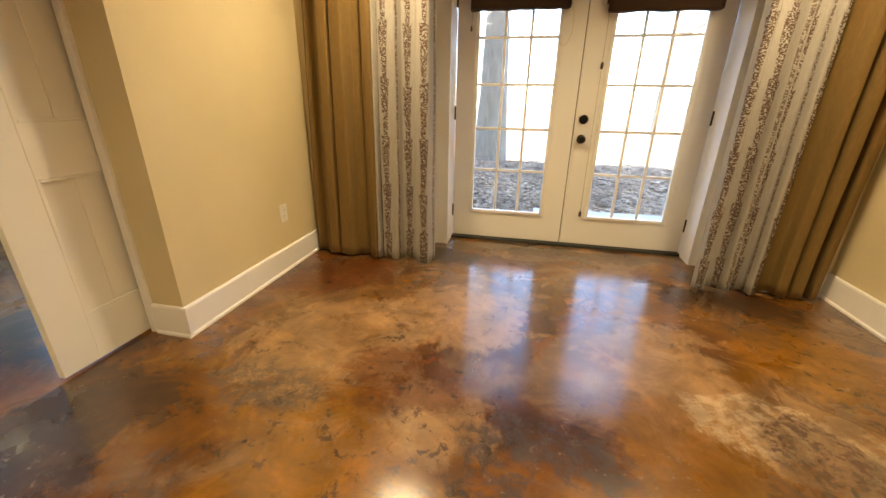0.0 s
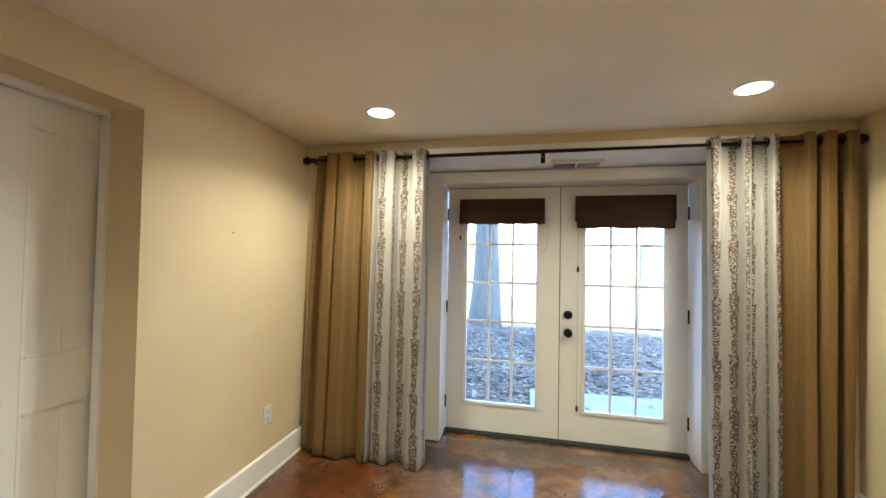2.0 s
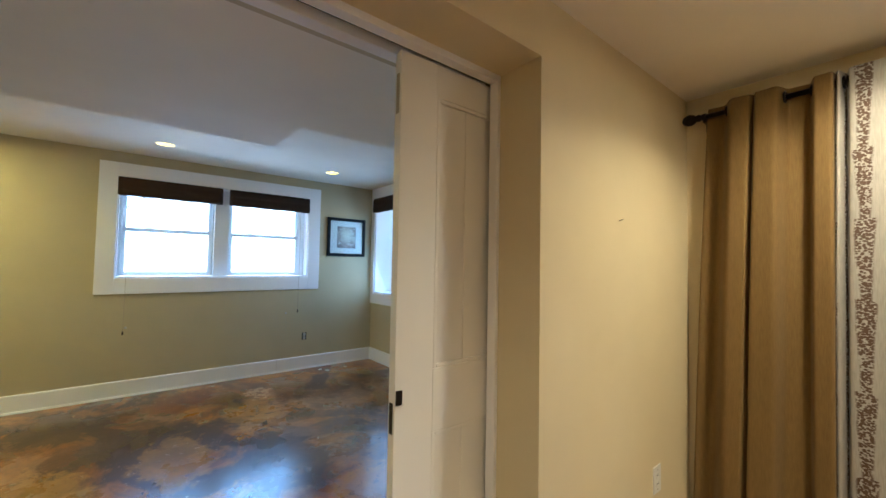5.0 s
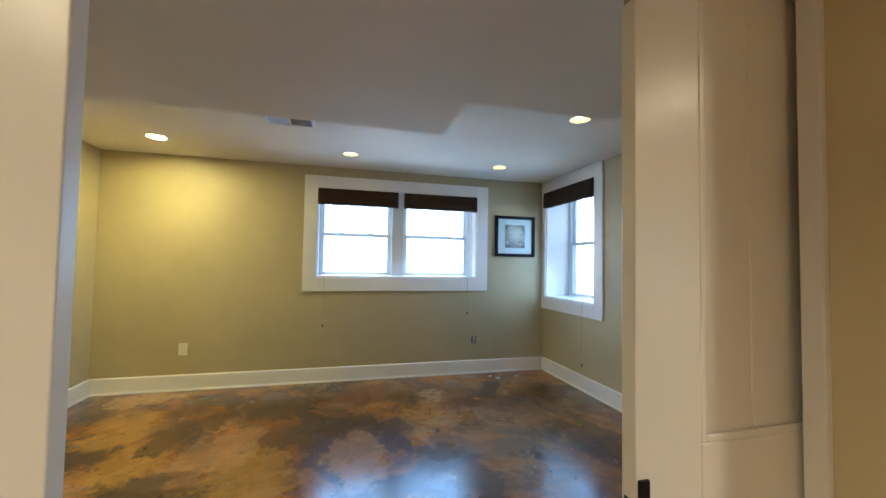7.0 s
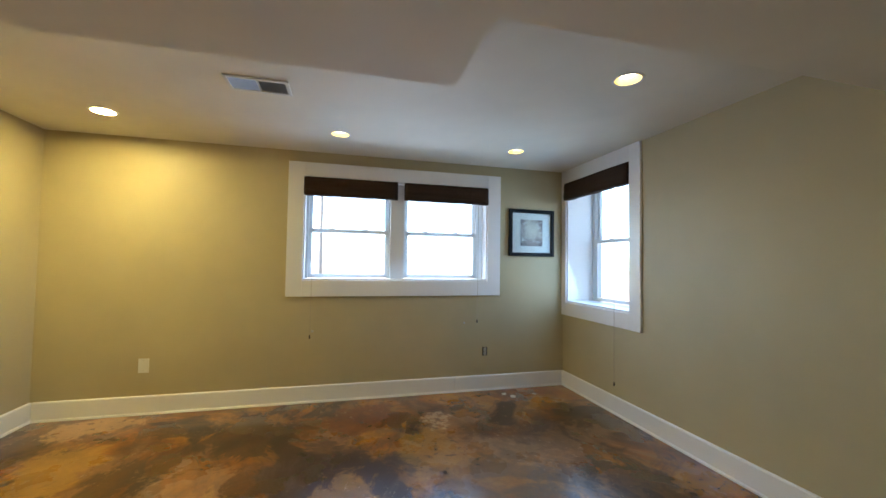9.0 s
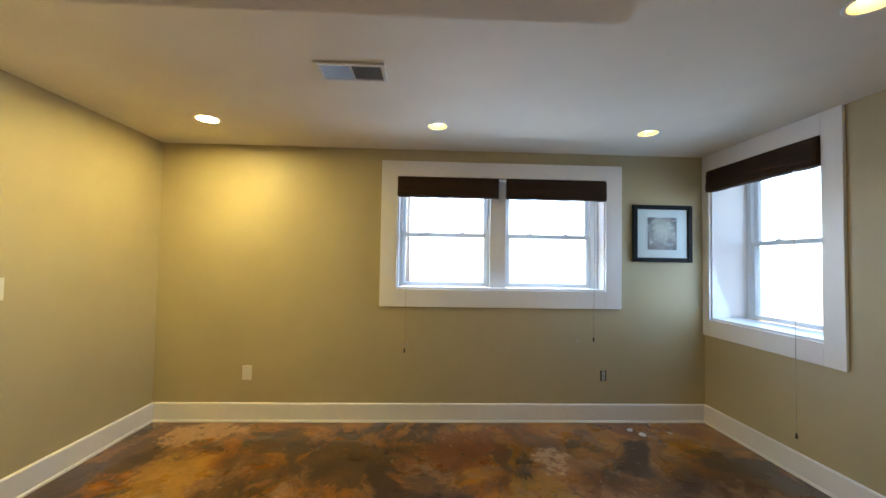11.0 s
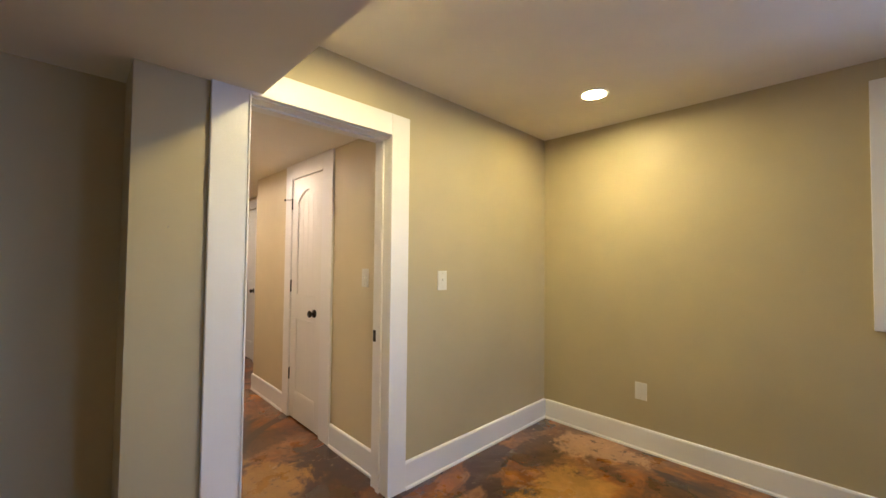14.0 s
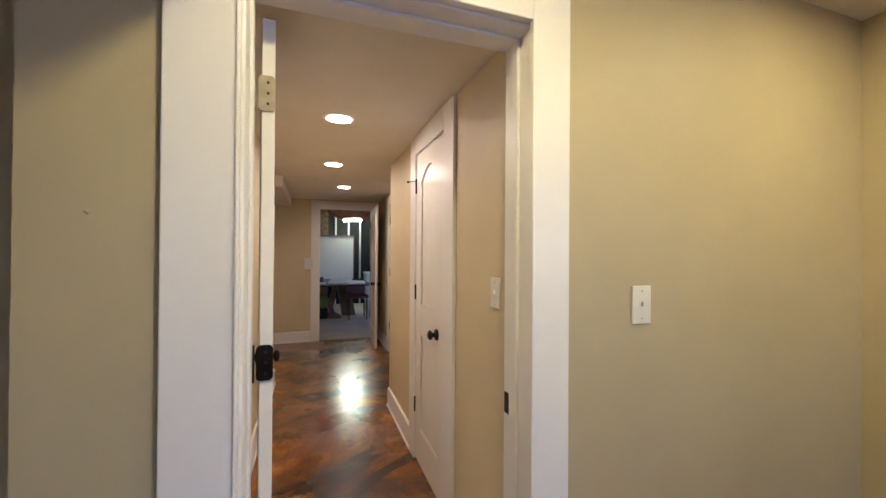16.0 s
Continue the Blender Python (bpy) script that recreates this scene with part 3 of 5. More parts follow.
slab("ceiling_hall", "cream flat hall ceiling", "ceiling", -3.75, -0.4, -5.40, -0.26, HH, HH + 0.1, CEIL)
slab("ceiling_bulkhead", "small boxed bulkhead at the hall's end", "ceiling", -1.62, -0.5, -5.40, -3.52, 2.10, HH, CEIL)
# unseen wall added to keep daylight from showing under the closed hall doors
wall("closet_daylight_block", "unseen wall added behind the hall doors to block daylight", -3.85, -3.75, -5.52, -0.26, 0, 2.6, "y", material=CREAM)
# storage room
slab("floor_storage", "pale bare concrete floor of a storage room", "floor", -4.6, 0.2, -10.6, -5.44, -0.12, -0.004, SCREED)
wall("wall_storage_back", "unfinished wall under black sheeting", -4.6, 0.2, -10.7, -10.6, 0, 3.0, "x", material=PLASTICB)
wall("wall_storage_west", "unfinished wall under black sheeting", -4.7, -4.6, -10.7, -5.52, 0, 3.0, "y", material=PLASTICB)
wall("wall_storage_east", "unfinished wall", 0.2, 0.3, -10.7, -5.52, 0, 3.0, "y", material=STUD)
slab("ceiling_storage", "unfinished joist ceiling", "ceiling", -4.7, 0.3, -10.7, -5.52, 2.9, 3.0, STUD)
# unseen block added above the rooms to shade the ground north of the house
slab("sun_blocker", "unseen block above the rooms, added to shade the ground", "house", -5.2, 4.6, -10.9, 5.50, 3.02, 7.6, BLOCKER)

# ---- ground ----
bm = bmesh.new()
gx = [-400, -60, -20, -10, -6, -4.6, -2, 0, 2, 4, 6, 10, 20, 60, 400]
gy = [5.14, 6, 7, 8, 9, 10, 11, 13, 16, 22, 40, 90, 400]
rows_g = []
for y in gy:
    z = -0.06 if y < 10.5 else -0.06 - 0.16 * min(y - 10.5, 30)
    rows_g.append([bm.verts.new((x, y, z)) for x in gx])
for a, b in zip(rows_g, rows_g[1:]):
    for k in range(len(gx) - 1):
        bm.faces.new((a[k], a[k + 1], b[k + 1], b[k]))
for x0, x1, y0, y1 in ((-400, -4.53, -400, 5.14), (3.81, 400, -400, 5.14), (-4.53, 3.81, -400, -10.75)):
    bm.faces.new([bm.verts.new(q) for q in ((x0, y0, -0.06), (x1, y0, -0.06), (x1, y1, -0.06), (x0, y1, -0.06))])
bmesh.ops.recalc_face_normals(bm, faces=bm.faces[:])
tagged(obj("ground", bm, LITTER), "ground strewn with dry fallen leaves", "ground", kind="structure")

# ---- trim: boards round openings, skirting ----
def board(name, label, category, x0, x1, y0, y1, z0, z1, material=None, bevel=0.004):
    return tagged(obj(name, bbox(x0, x1, y0, y1, z0, z1, bevel), material or TRIM), label, category, kind="structure")


def skirting(x0, y0, x1, y1, nx, ny, h=0.165):
    """A skirting board with a rounded top and a small shoe, along a wall whose face looks towards (nx, ny)."""
    bm = bmesh.new()
    prof = [(0.0, 0.0), (0.024, 0.0), (0.024, 0.012), (0.016, 0.020), (0.016, h - 0.012), (0.012, h - 0.003), (0.006, h), (0.0, h)]
    ends = []
    for px, py in ((x0, y0), (x1, y1)):
        ends.append([bm.verts.new((px + nx * d, py + ny * d, z)) for d, z in prof])
    n = len(prof)
    for k in range(n):
        bm.faces.new((ends[0][k], ends[0][(k + 1) % n], ends[1][(k + 1) % n], ends[1][k]))
    bm.faces.new(ends[0]), bm.faces.new(ends[1])
    bmesh.ops.recalc_face_normals(bm, faces=bm.faces[:])
    return tagged(obj("baseboard", bm, TRIM), "white painted skirting board", "baseboard", kind="structure")


skirting(-4.25, -0.071, -4.25, 3.598, 1, 0)
skirting(-4.25, 3.601, -4.25, 4.881, 1, 0)
skirting(-4.25, 4.905, -1.772, 4.905, 0, -1)
skirting(-1.769, 4.905, -0.37, 4.905, 0, -1)
skirting(-4.25, -0.095, -2.667, -0.095, 0, 1)
skirting(-1.597, -0.095, -1.342, -0.095, 0, 1)
skirting(-1.342, -0.39, -0.37, -0.39, 0, 1)
skirting(0.02, 3.213, 0.02, 4.52, 1, 0)
skirting(-0.16, 3.213, 0.044, 3.213, 0, -1)
skirting(0.02, -0.49, 0.02, 1.573, 1, 0)
skirting(0.044, 4.52, 0.88, 4.52, 0, -1)
skirting(3.03, 4.52, 3.536, 4.52, 0, -1)
skirting(3.56, -0.49, 3.56, 4.52, -1, 0)
skirting(-2.607, -0.885, -2.607, -0.26, 1, 0)
skirting(-2.607, -2.592, -2.607, -1.765, 1, 0)
skirting(-2.97, -5.40, -2.97, -4.55, 1, 0)
skirting(-2.97, -3.56, -2.97, -2.70, 1, 0)
skirting(-1.545, -3.52, -1.545, -0.26, -1, 0)
skirting(-1.91, -5.40, -0.5, -5.40, 0, 1)

# south doorway: flat casing with an inner bead, jamb lining, stop
def casing(y, out, x0, x1, ztop, w, head, t=0.02):
    """w: widths of the two upright boards."""
    s = "white painted flat door casing"
    board("door_casing", s, "trim", x0 - w[0], x0, y, y + out * t, 0, ztop + head)
    board("door_casing", s, "trim", x1, x1 + w[1], y, y + out * t, 0, ztop + head)
    board("door_casing", s, "trim", x0, x1, y, y + out * t, ztop, ztop + head)


casing(-0.095, 1, -2.532, -1.752, 2.118, (0.135, 0.155), 0.128)
for x0, x1 in ((-2.565, -2.540), (-1.760, -1.735)):
    board("door_jamb", "white painted door jamb", "trim", x0, x1, -0.26, -0.097, 0, 2.108)
board("door_jamb", "white painted door jamb", "trim", -2.565, -1.735, -0.26, -0.097, 2.108, 2.13)
for x0, x1 in ((-2.540, -2.528), (-1.768, -1.760)):
    board("door_stop", "white painted door stop", "trim", x0, x1, -0.195, -0.160, 0, 2.108, bevel=0.003)
board("door_stop", "white painted door stop", "trim", -2.528, -1.768, -0.195, -0.160, 2.096, 2.108, bevel=0.003)
for x0, x1 in ((-2.540, -2.531), (-1.753, -1.744)):
    board("casing_bead", "white painted bead on a door casing", "trim", x0, x1, -0.095, -0.069, 0, 2.122, bevel=0.003)
board("casing_bead", "white painted bead on a door casing", "trim", -2.531, -1.753, -0.095, -0.069, 2.114, 2.123, bevel=0.003)
# hall side casings
for y0, y1 in ((-1.055, -0.895), (-1.77, -1.64)):
    board("door_casing", "white painted flat door casing", "trim", -2.607, -2.587, y0, y1, 0, 2.218)
board("door_casing", "white painted flat door casing", "trim", -2.607, -2.587, -1.64, -1.055, 2.085, 2.218)
for y0, y1 in ((-3.69, -3.57), (-4.54, -4.42)):
    board("door_casing", "white painted flat door casing", "trim", -2.97, -2.952, y0, y1, 0, 2.18)
board("door_casing", "white painted flat door casing", "trim", -2.97, -2.952, -4.42, -3.69, 2.06, 2.18)
for x0, x1 in ((-2.05, -1.915), (-2.965, -2.845)):
    board("door_casing", "white painted flat door casing", "trim", x0, x1, -5.40, -5.382, 0, 2.205)
board("door_casing", "white painted flat door casing", "trim", -2.845, -2.05, -5.40, -5.382, 2.075, 2.205)
# pocket opening: split jambs either side of the sliding leaves, and the head with its track slot
for y0, y1 in ((3.198, 3.226), (1.560, 1.588)):
    board("pocket_jamb", "white painted split jamb", "trim", -0.206, -0.165, y0, y1, 0, 2.092, bevel=0.003)
    board("pocket_jamb", "white painted split jamb", "trim", -0.310, -0.258, y0, y1, 0, 2.092, bevel=0.003)
board("pocket_head", "white painted head trim of the opening", "trim", -0.206, -0.165, 1.560, 3.226, 2.076, 2.135, bevel=0.003)
board("pocket_head", "white painted head trim of the opening", "trim", -0.310, -0.258, 1.560, 3.226, 2.076, 2.135, bevel=0.003)
# near-black strip painted in for the shade of the track slot
board("track_shadow", "dark strip standing in for the shaded track slot in the head", "trim", -0.258, -0.206, 1.573, 3.213, 2.11, 2.135, HOLLOW_DARK, 0)
# near-black sheets painted in for the darkness of the wall pockets
for y0, y1 in ((3.229, 4.4), (0.4, 1.556)):
    board("pocket_shadow", "dark sheet standing in for the shade inside the wall pocket", "trim", -0.170, -0.1665, y0, y1, 0, 2.1, HOLLOW_DARK, 0)


# ---- windows: casing, lined reveal, two sashes a window ----
def on_wall(side, base):
    """Maps (run, depth into the wall, height) to the world for a wall that faces +x ('W') or -y ('N')."""
    if side == "W":
        return lambda a, d, z: (base - d, a, z)
    return lambda a, d, z: (a, base + d, z)


def wbox(f, a0, a1, d0, d1, z0, z1, bevel=0.0):
    p, q = f(a0, d0, z0), f(a1, d1, z1)
    return bbox(min(p[0], q[0]), max(p[0], q[0]), min(p[1], q[1]), max(p[1], q[1]), z0, z1, bevel)


def window(name, label, f, outer, inner, depth, lights, meet):
    """outer, inner: (a0, a1, z0, z1) of the casing; lights: (a0, a1) of each glazed bay."""
    o, i = outer, inner
    mid = f((o[0] + o[1]) / 2, 0, o[2])
    w = thing(name, mid, label, "window", kind="structure")
    for a0, a1, z0, z1 in ((o[0], i[0], o[2], o[3]), (i[1], o[1], o[2], o[3]), (i[0], i[1], i[3], o[3]), (i[0], i[1], o[2], i[2])):
        part("window_casing", wbox(f, a0, a1, -0.022, 0, z0, z1, 0.003), TRIM, w)
    t = 0.012
    part("reveal", wbox(f, i[0], i[0] + t, 0, depth, i[2], i[3]), TRIM, w)
    part("reveal", wbox(f, i[1] - t, i[1], 0, depth, i[2], i[3]), TRIM, w)
    part("reveal", wbox(f, i[0] + t, i[1] - t, 0, depth, i[3] - t, i[3]), TRIM, w)
    part("window_sill", wbox(f, i[0] + t, i[1] - t, 0, depth, i[2], i[2] + 0.018, 0.003), TRIM, w)
    edges = [i[0] + t] + [e for pair in zip([l[1] for l in lights[:-1]], [l[0] for l in lights[1:]]) for e in pair] + [i[1] - t]
    if len(lights) == 2:
        part("mullion", wbox(f, lights[0][1] + 0.05, lights[1][0] - 0.05, depth - 0.05, depth + 0.08, i[2] + 0.018, i[3] - t, 0.003), TRIM, w)
    zb, zt = i[2] + 0.018, i[3] - t
    for k, (a0, a1) in enumerate(lights):
        lo = edges[0] if k == 0 else lights[k][0] - 0.05
        hi = edges[-1] if k == len(lights) - 1 else lights[k][1] + 0.05
        # fixed frame of the bay
        part("window_frame", wbox(f, lo, a0 - 0.032, depth, depth + 0.09, zb, zt, 0.003), SASH, w)
        part("window_frame", wbox(f, a1 + 0.032, hi, depth, depth + 0.09, zb, zt, 0.003), SASH, w)
        # lower sash in front, upper sash behind
        for name_s, d0, z0, z1, sill in (("lower_sash", depth + 0.005, zb + 0.006, meet + 0.018, 0.034), ("upper_sash", depth + 0.042, meet - 0.018, zt, 0.032)):
            bm = bmesh.new()
            for q in ((a0 - 0.032, a0, z0, z1), (a1, a1 + 0.032, z0, z1), (a0, a1, z0, z0 + sill), (a0, a1, z1 - 0.032, z1)):
                p0, p1 = f(q[0], d0, q[2]), f(q[1], d0 + 0.034, q[3])
                box(bm, min(p0[0], p1[0]), max(p0[0], p1[0]), min(p0[1], p1[1]), max(p0[1], p1[1]), q[2], q[3])
            s = part(name_s, bm, SASH, w)
            g = part("pane", wbox(f, a0, a1, d0 + 0.015, d0 + 0.019, z0 + sill, z1 - 0.032), GLASS, s)
            g.visible_shadow = False
            if name_s == "lower_sash":
                for u in (0.27, 0.73):
                    c = a0 + (a1 - a0) * u
                    part("sash_lock", wbox(f, c - 0.022, c + 0.022, d0 + 0.002, d0 + 0.03, z1, z1 + 0.014, 0.004), SASH, s)
    return w


FW, FN = on_wall("W", -4.25), on_wall("N", 4.905)
window("window_1", "white double window with brown shades drawn up", FW, (1.872, 4.103, 1.033, 2.363), (2.022, 3.953, 1.192, 2.223), 0.13, [(2.092, 2.838), (3.085, 3.835)], 1.70)
window("window_2", "deep white window with a brown shade drawn up", FN, (-4.248, -3.015, 0.81, 2.476), (-4.163, -3.152, 0.957, 2.328), 0.33, [(-4.075, -3.235)], 1.655)


def fabric_block(f, a0, a1, d0, d1, z0, z1, folds=3, seed=0):
    """A raised roman shade: soft stacked folds, each bulging a little, with a wavy hem."""
    bm = bmesh.new()
    n, m = 24, folds * 8
    front, back = [], []
    for r in range(m + 1):
        z = z0 + (z1 - z0) * r / m
        ph = r / m * folds
        bulge = 0.006 * abs(math.sin(math.pi * ph)) + 0.010 * (1 - r / m)
        fr, bk = [], []
        for k in range(n + 1):
            a = a0 + (a1 - a0) * k / n
            wob = 0.004 * math.sin(7 * k / n + seed + r * 0.2)
            dz = 0.004 * math.sin(5.0 * k / n * math.pi + seed) * (1 - r / m)
            fr.append(bm.verts.new(f(a, d0 - bulge + wob, z + dz)))
            bk.append(bm.verts.new(f(a, d1, z + dz)))
        front.append(fr), back.append(bk)
    for g, flip in ((front, 1), (back, 0)):
        for r in range(m):
            for k in range(n):
                bm.faces.new((g[r][k], g[r][k + 1], g[r + 1][k + 1], g[r + 1][k])).smooth = True
    for k in range(n):
        bm.faces.new((front[0][k], front[0][k + 1], back[0][k + 1], back[0][k]))
        bm.faces.new((front[m][k], front[m][k + 1], back[m][k + 1], back[m][k]))
    for r in range(m):
        bm.faces.new((front[r][0], front[r + 1][0], back[r + 1][0], back[r][0]))
        bm.faces.new((front[r][n], front[r + 1][n], back[r + 1][n], back[r][n]))
    bmesh.ops.recalc_face_normals(bm, faces=bm.faces[:])
    return bm


def roman_shade(f, a0, a1, d, z0, z1, label, cord=None, seed=0, depth=0.045, lower=0.0):
    """cord: (run, bottom height) of a pull cord, or None."""
    t = thing("roman_shade", f((a0 + a1) / 2, d, z1), label, "window shade", "brown window shades")
    part("headrail", wbox(f, a0 + 0.004, a1 - 0.004, d - depth + 0.01, d, z1 - 0.03, z1, 0.003), SHADE, t)
    part("fabric", fabric_block(f, a0, a1, d - depth, d - 0.004, z0, z1 - 0.004, 2, seed), SHADE, t)
    part("hem_fold", fabric_block(f, a0 + 0.012, a1 - 0.012, d - depth - 0.008, d - 0.012, z0 - lower, z0 + 0.06, 1, seed + 3), SHADE, t)
    if cord:
        ca, cz = cord
        part("pull_cord", tube([f(ca, d - depth - 0.012, z0 + 0.01), f(ca + 0.002, d - depth - 0.014, (z0 + cz) / 2), f(ca - 0.002, d - depth - 0.012, cz + 0.02)], 0.0016, 6), CORD, t)
        part("cord_toggle", lathe([(0.002, 0.035), (0.007, 0.024), (0.009, 0.0), (0.004, -0.006)], 10, "Z", f(ca - 0.002, d - depth - 0.012, cz)), DCORD, t, "dark cord toggle")
    return t


roman_shade(FW, 2.018, 2.945, 0.02, 2.036, 2.222, "dark brown fabric roman shade gathered at the window top", (2.112, 0.63), 1)
roman_shade(FW, 3.02, 3.952, 0.02, 2.036, 2.222, "dark brown fabric roman shade gathered at the window top", (3.835, 0.745), 2)
roman_shade(FN, -4.172, -3.158, 0.02, 2.128, 2.328, "dark brown fabric roman shade gathered in a deep window", (-3.32, 0.275), 3, 0.05)

# ---- patio doors ----
YD = 5.07
fr = thing("door_frame", (1.95, 5.10, 0), "white painted frame of the patio doors", "door frame", kind="structure")
part("jamb", bbox(0.88, 1.022, 4.86, 5.13, 0, 2.15, 0.004), TRIM, fr)
part("jamb", bbox(2.888, 3.03, 4.86, 5.13, 0, 2.15, 0.004), TRIM, fr)
part("head", bbox(1.022, 2.888, 4.86, 5.13, 2.06, 2.15, 0.004), TRIM, fr)
part("threshold", bbox(1.022, 2.888, 5.035, 5.13, 0, 0.022, 0.004), RUBBER, fr, "dark metal threshold")
part("weatherstrip", bbox(1.022, 2.888, 5.117, 5.128, 2.044, 2.06), RUBBER, fr)


def patio_door(x0, x1, g0, g1, hinge_x, label):
    z0, z1, gz0, gz1 = 0.028, 2.052, 0.272, 1.895
    d = thing("patio_door", ((x0 + x1) / 2, YD, z0), label, "door", "pair of patio doors")
    bm = bmesh.new()
    for q in ((x0, g0 - 0.012, z0, z1), (g1 + 0.012, x1, z0, z1), (g0 - 0.012, g1 + 0.012, z0, gz0 - 0.012), (g0 - 0.012, g1 + 0.012, gz1 + 0.012, z1)):
        box(bm, q[0], q[1], YD, YD + 0.045, q[2], q[3])
    part("door_slab", bm, DOORW, d)
    for a, b, c, e in ((g0 - 0.028, g0, gz0 - 0.028, gz1 + 0.028), (g1, g1 + 0.028, gz0 - 0.028, gz1 + 0.028), (g0, g1, gz0 - 0.028, gz0), (g0, g1, gz1, gz1 + 0.028)):
        part("glazing_bead", bbox(a, b, YD - 0.012, YD + 0.02, c, e, 0.005), DOORW, d)
    g = part("pane", bbox(g0, g1, YD + 0.02, YD + 0.026, gz0, gz1), GLASS, d)
    g.visible_shadow = False
    rows = [0.61, 0.938, 1.262, 1.582]
    for k in (1, 2):
        x = g0 + (g1 - g0) * k / 3
        part("glazing_bar", bbox(x - 0.010, x + 0.010, YD + 0.004, YD + 0.018, gz0, gz1, 0.003), DOORW, d)
    for z in rows:
        part("glazing_bar", bbox(g0, g1, YD + 0.007, YD + 0.0178, z - 0.010, z + 0.010, 0.003), DOORW, d)
    for z in (1.83, 1.05, 0.25):
        part("hinge", lathe([(0.007, -0.05), (0.007, 0.05)], 10, "Z", (hinge_x, YD - 0.006, z)), BRONZE, d, "dark bronze hinge")
    part("sweep", bbox(x0 + 0.005, x1 - 0.005, YD + 0.004, YD + 0.04, 0.018, 0.03), RUBBER, d, "black rubber door sweep")
    return d


left_door = patio_door(1.030, 1.948, 1.198, 1.764, 1.026, "closed white patio door with fifteen glass lights")
right_door = patio_door(1.957, 2.880, 2.148, 2.712, 2.884, "closed white glazed patio door with dark bronze knobs")
part("astragal", bbox(1.9535, 1.972, YD - 0.010, YD, 0.03, 2.05, 0.003), DOORW, right_door)
# dark strip added to draw the shade in the gap between the leaves
part("gap_shadow", bbox(1.9482, 1.9568, YD + 0.006, YD + 0.04, 0.03, 2.05), RUBBER, right_door, "dark strip standing in for the shaded gap between the doors")
for z, prof in ((1.023, [(0.0, -0.030), (0.020, -0.028), (0.026, -0.016), (0.033, -0.012), (0.034, 0.0)]),
                (0.879, [(0.0, -0.066), (0.018, -0.064), (0.029, -0.052), (0.026, -0.036), (0.012, -0.028), (0.012, -0.012), (0.033, -0.010), (0.034, 0.0)])):
    part("door_knob" if z < 1 else "deadbolt", lathe(prof, 24, "Y", (2.017, YD, z)), BRONZE, right_door, "oil-rubbed bronze hardware")

FD = lambda a, dd, z: (a, YD + dd, z)
s1 = roman_shade(FD, 1.133, 1.826, -0.002, 1.752, 1.958, "dark brown roman shade gathered on the patio door", (1.146, 1.62), 5, 0.05)
s2 = roman_shade(FD, 2.063, 2.780, -0.002, 1.772, 1.972, "dark brown roman shade hanging lower on the patio door", None, 6, 0.05, 0.055)
# looped lift cords
loop = [(1.80 + 0.055 * math.sin(a), YD - 0.045, 1.66 - 0.14 * math.cos(a)) for a in [k * 2 * math.pi / 24 for k in range(25)]]
part("lift_cord", tube([(1.80, YD - 0.045, 1.80), *loop[12:], *loop[1:13], (1.79, YD - 0.045, 1.82)], 0.0014, 5), CORD, s1, "tan looped lift cord")
part("lift_cord", tube([(2.085, YD - 0.03, 1.75), (2.086, YD - 0.028, 1.0), (2.086, YD - 0.03, 0.32)], 0.0018, 6), CORD, s2, "tan lift cord")
for z in (1.385, 0.29):
    part("cord_toggle", lathe([(0.003, 0.03), (0.010, 0.02), (0.011, -0.012), (0.004, -0.018)], 10, "Z", (2.086, YD - 0.03, z)), DCORD, s2, "dark cord toggle")

# ---- curtain rod and curtains ----
YR, ZR = 4.44, 2.176
rod = thing("curtain_rod", (1.78, YR, ZR), "dark bronze curtain rod with turned finials", "curtain rod")
part("pole", lathe([(0.0125, 0.09), (0.0125, 2.06)], 16, "X", (0, YR, ZR)), BRONZE, rod)
part("pole", lathe([(0.0105, 2.06), (0.0105, 3.49)], 16, "X", (0, YR, ZR)), BRONZE, rod)
fin = [(0.0, -0.044), (0.010, -0.043), (0.021, -0.036), (0.028, -0.022), (0.030, -0.008), (0.025, 0.008), (0.015, 0.020), (0.018, 0.026), (0.018, 0.036), (0.0125, 0.042)]
part("finial", lathe(fin, 20, "X", (0.072, YR, ZR)), BRONZE, rod)
part("finial", lathe([(r, -h) for r, h in fin], 20, "X", (3.508, YR, ZR)), BRONZE, rod)
for x in (0.128, 1.786, 3.452):
    b = part("bracket", bbox(x - 0.007, x + 0.007, YR, 4.515, ZR - 0.028, ZR - 0.016, 0.002), BRONZE, rod)
    part("bracket_plate", bbox(x - 0.014, x + 0.014, 4.514, 4.52, ZR - 0.06, ZR + 0.03, 0.002), BRONZE, rod)
    part("bracket_cup", lathe([(0.017, -0.008), (0.017, 0.008)], 14, "X", (x, YR, ZR)), BRONZE, rod)


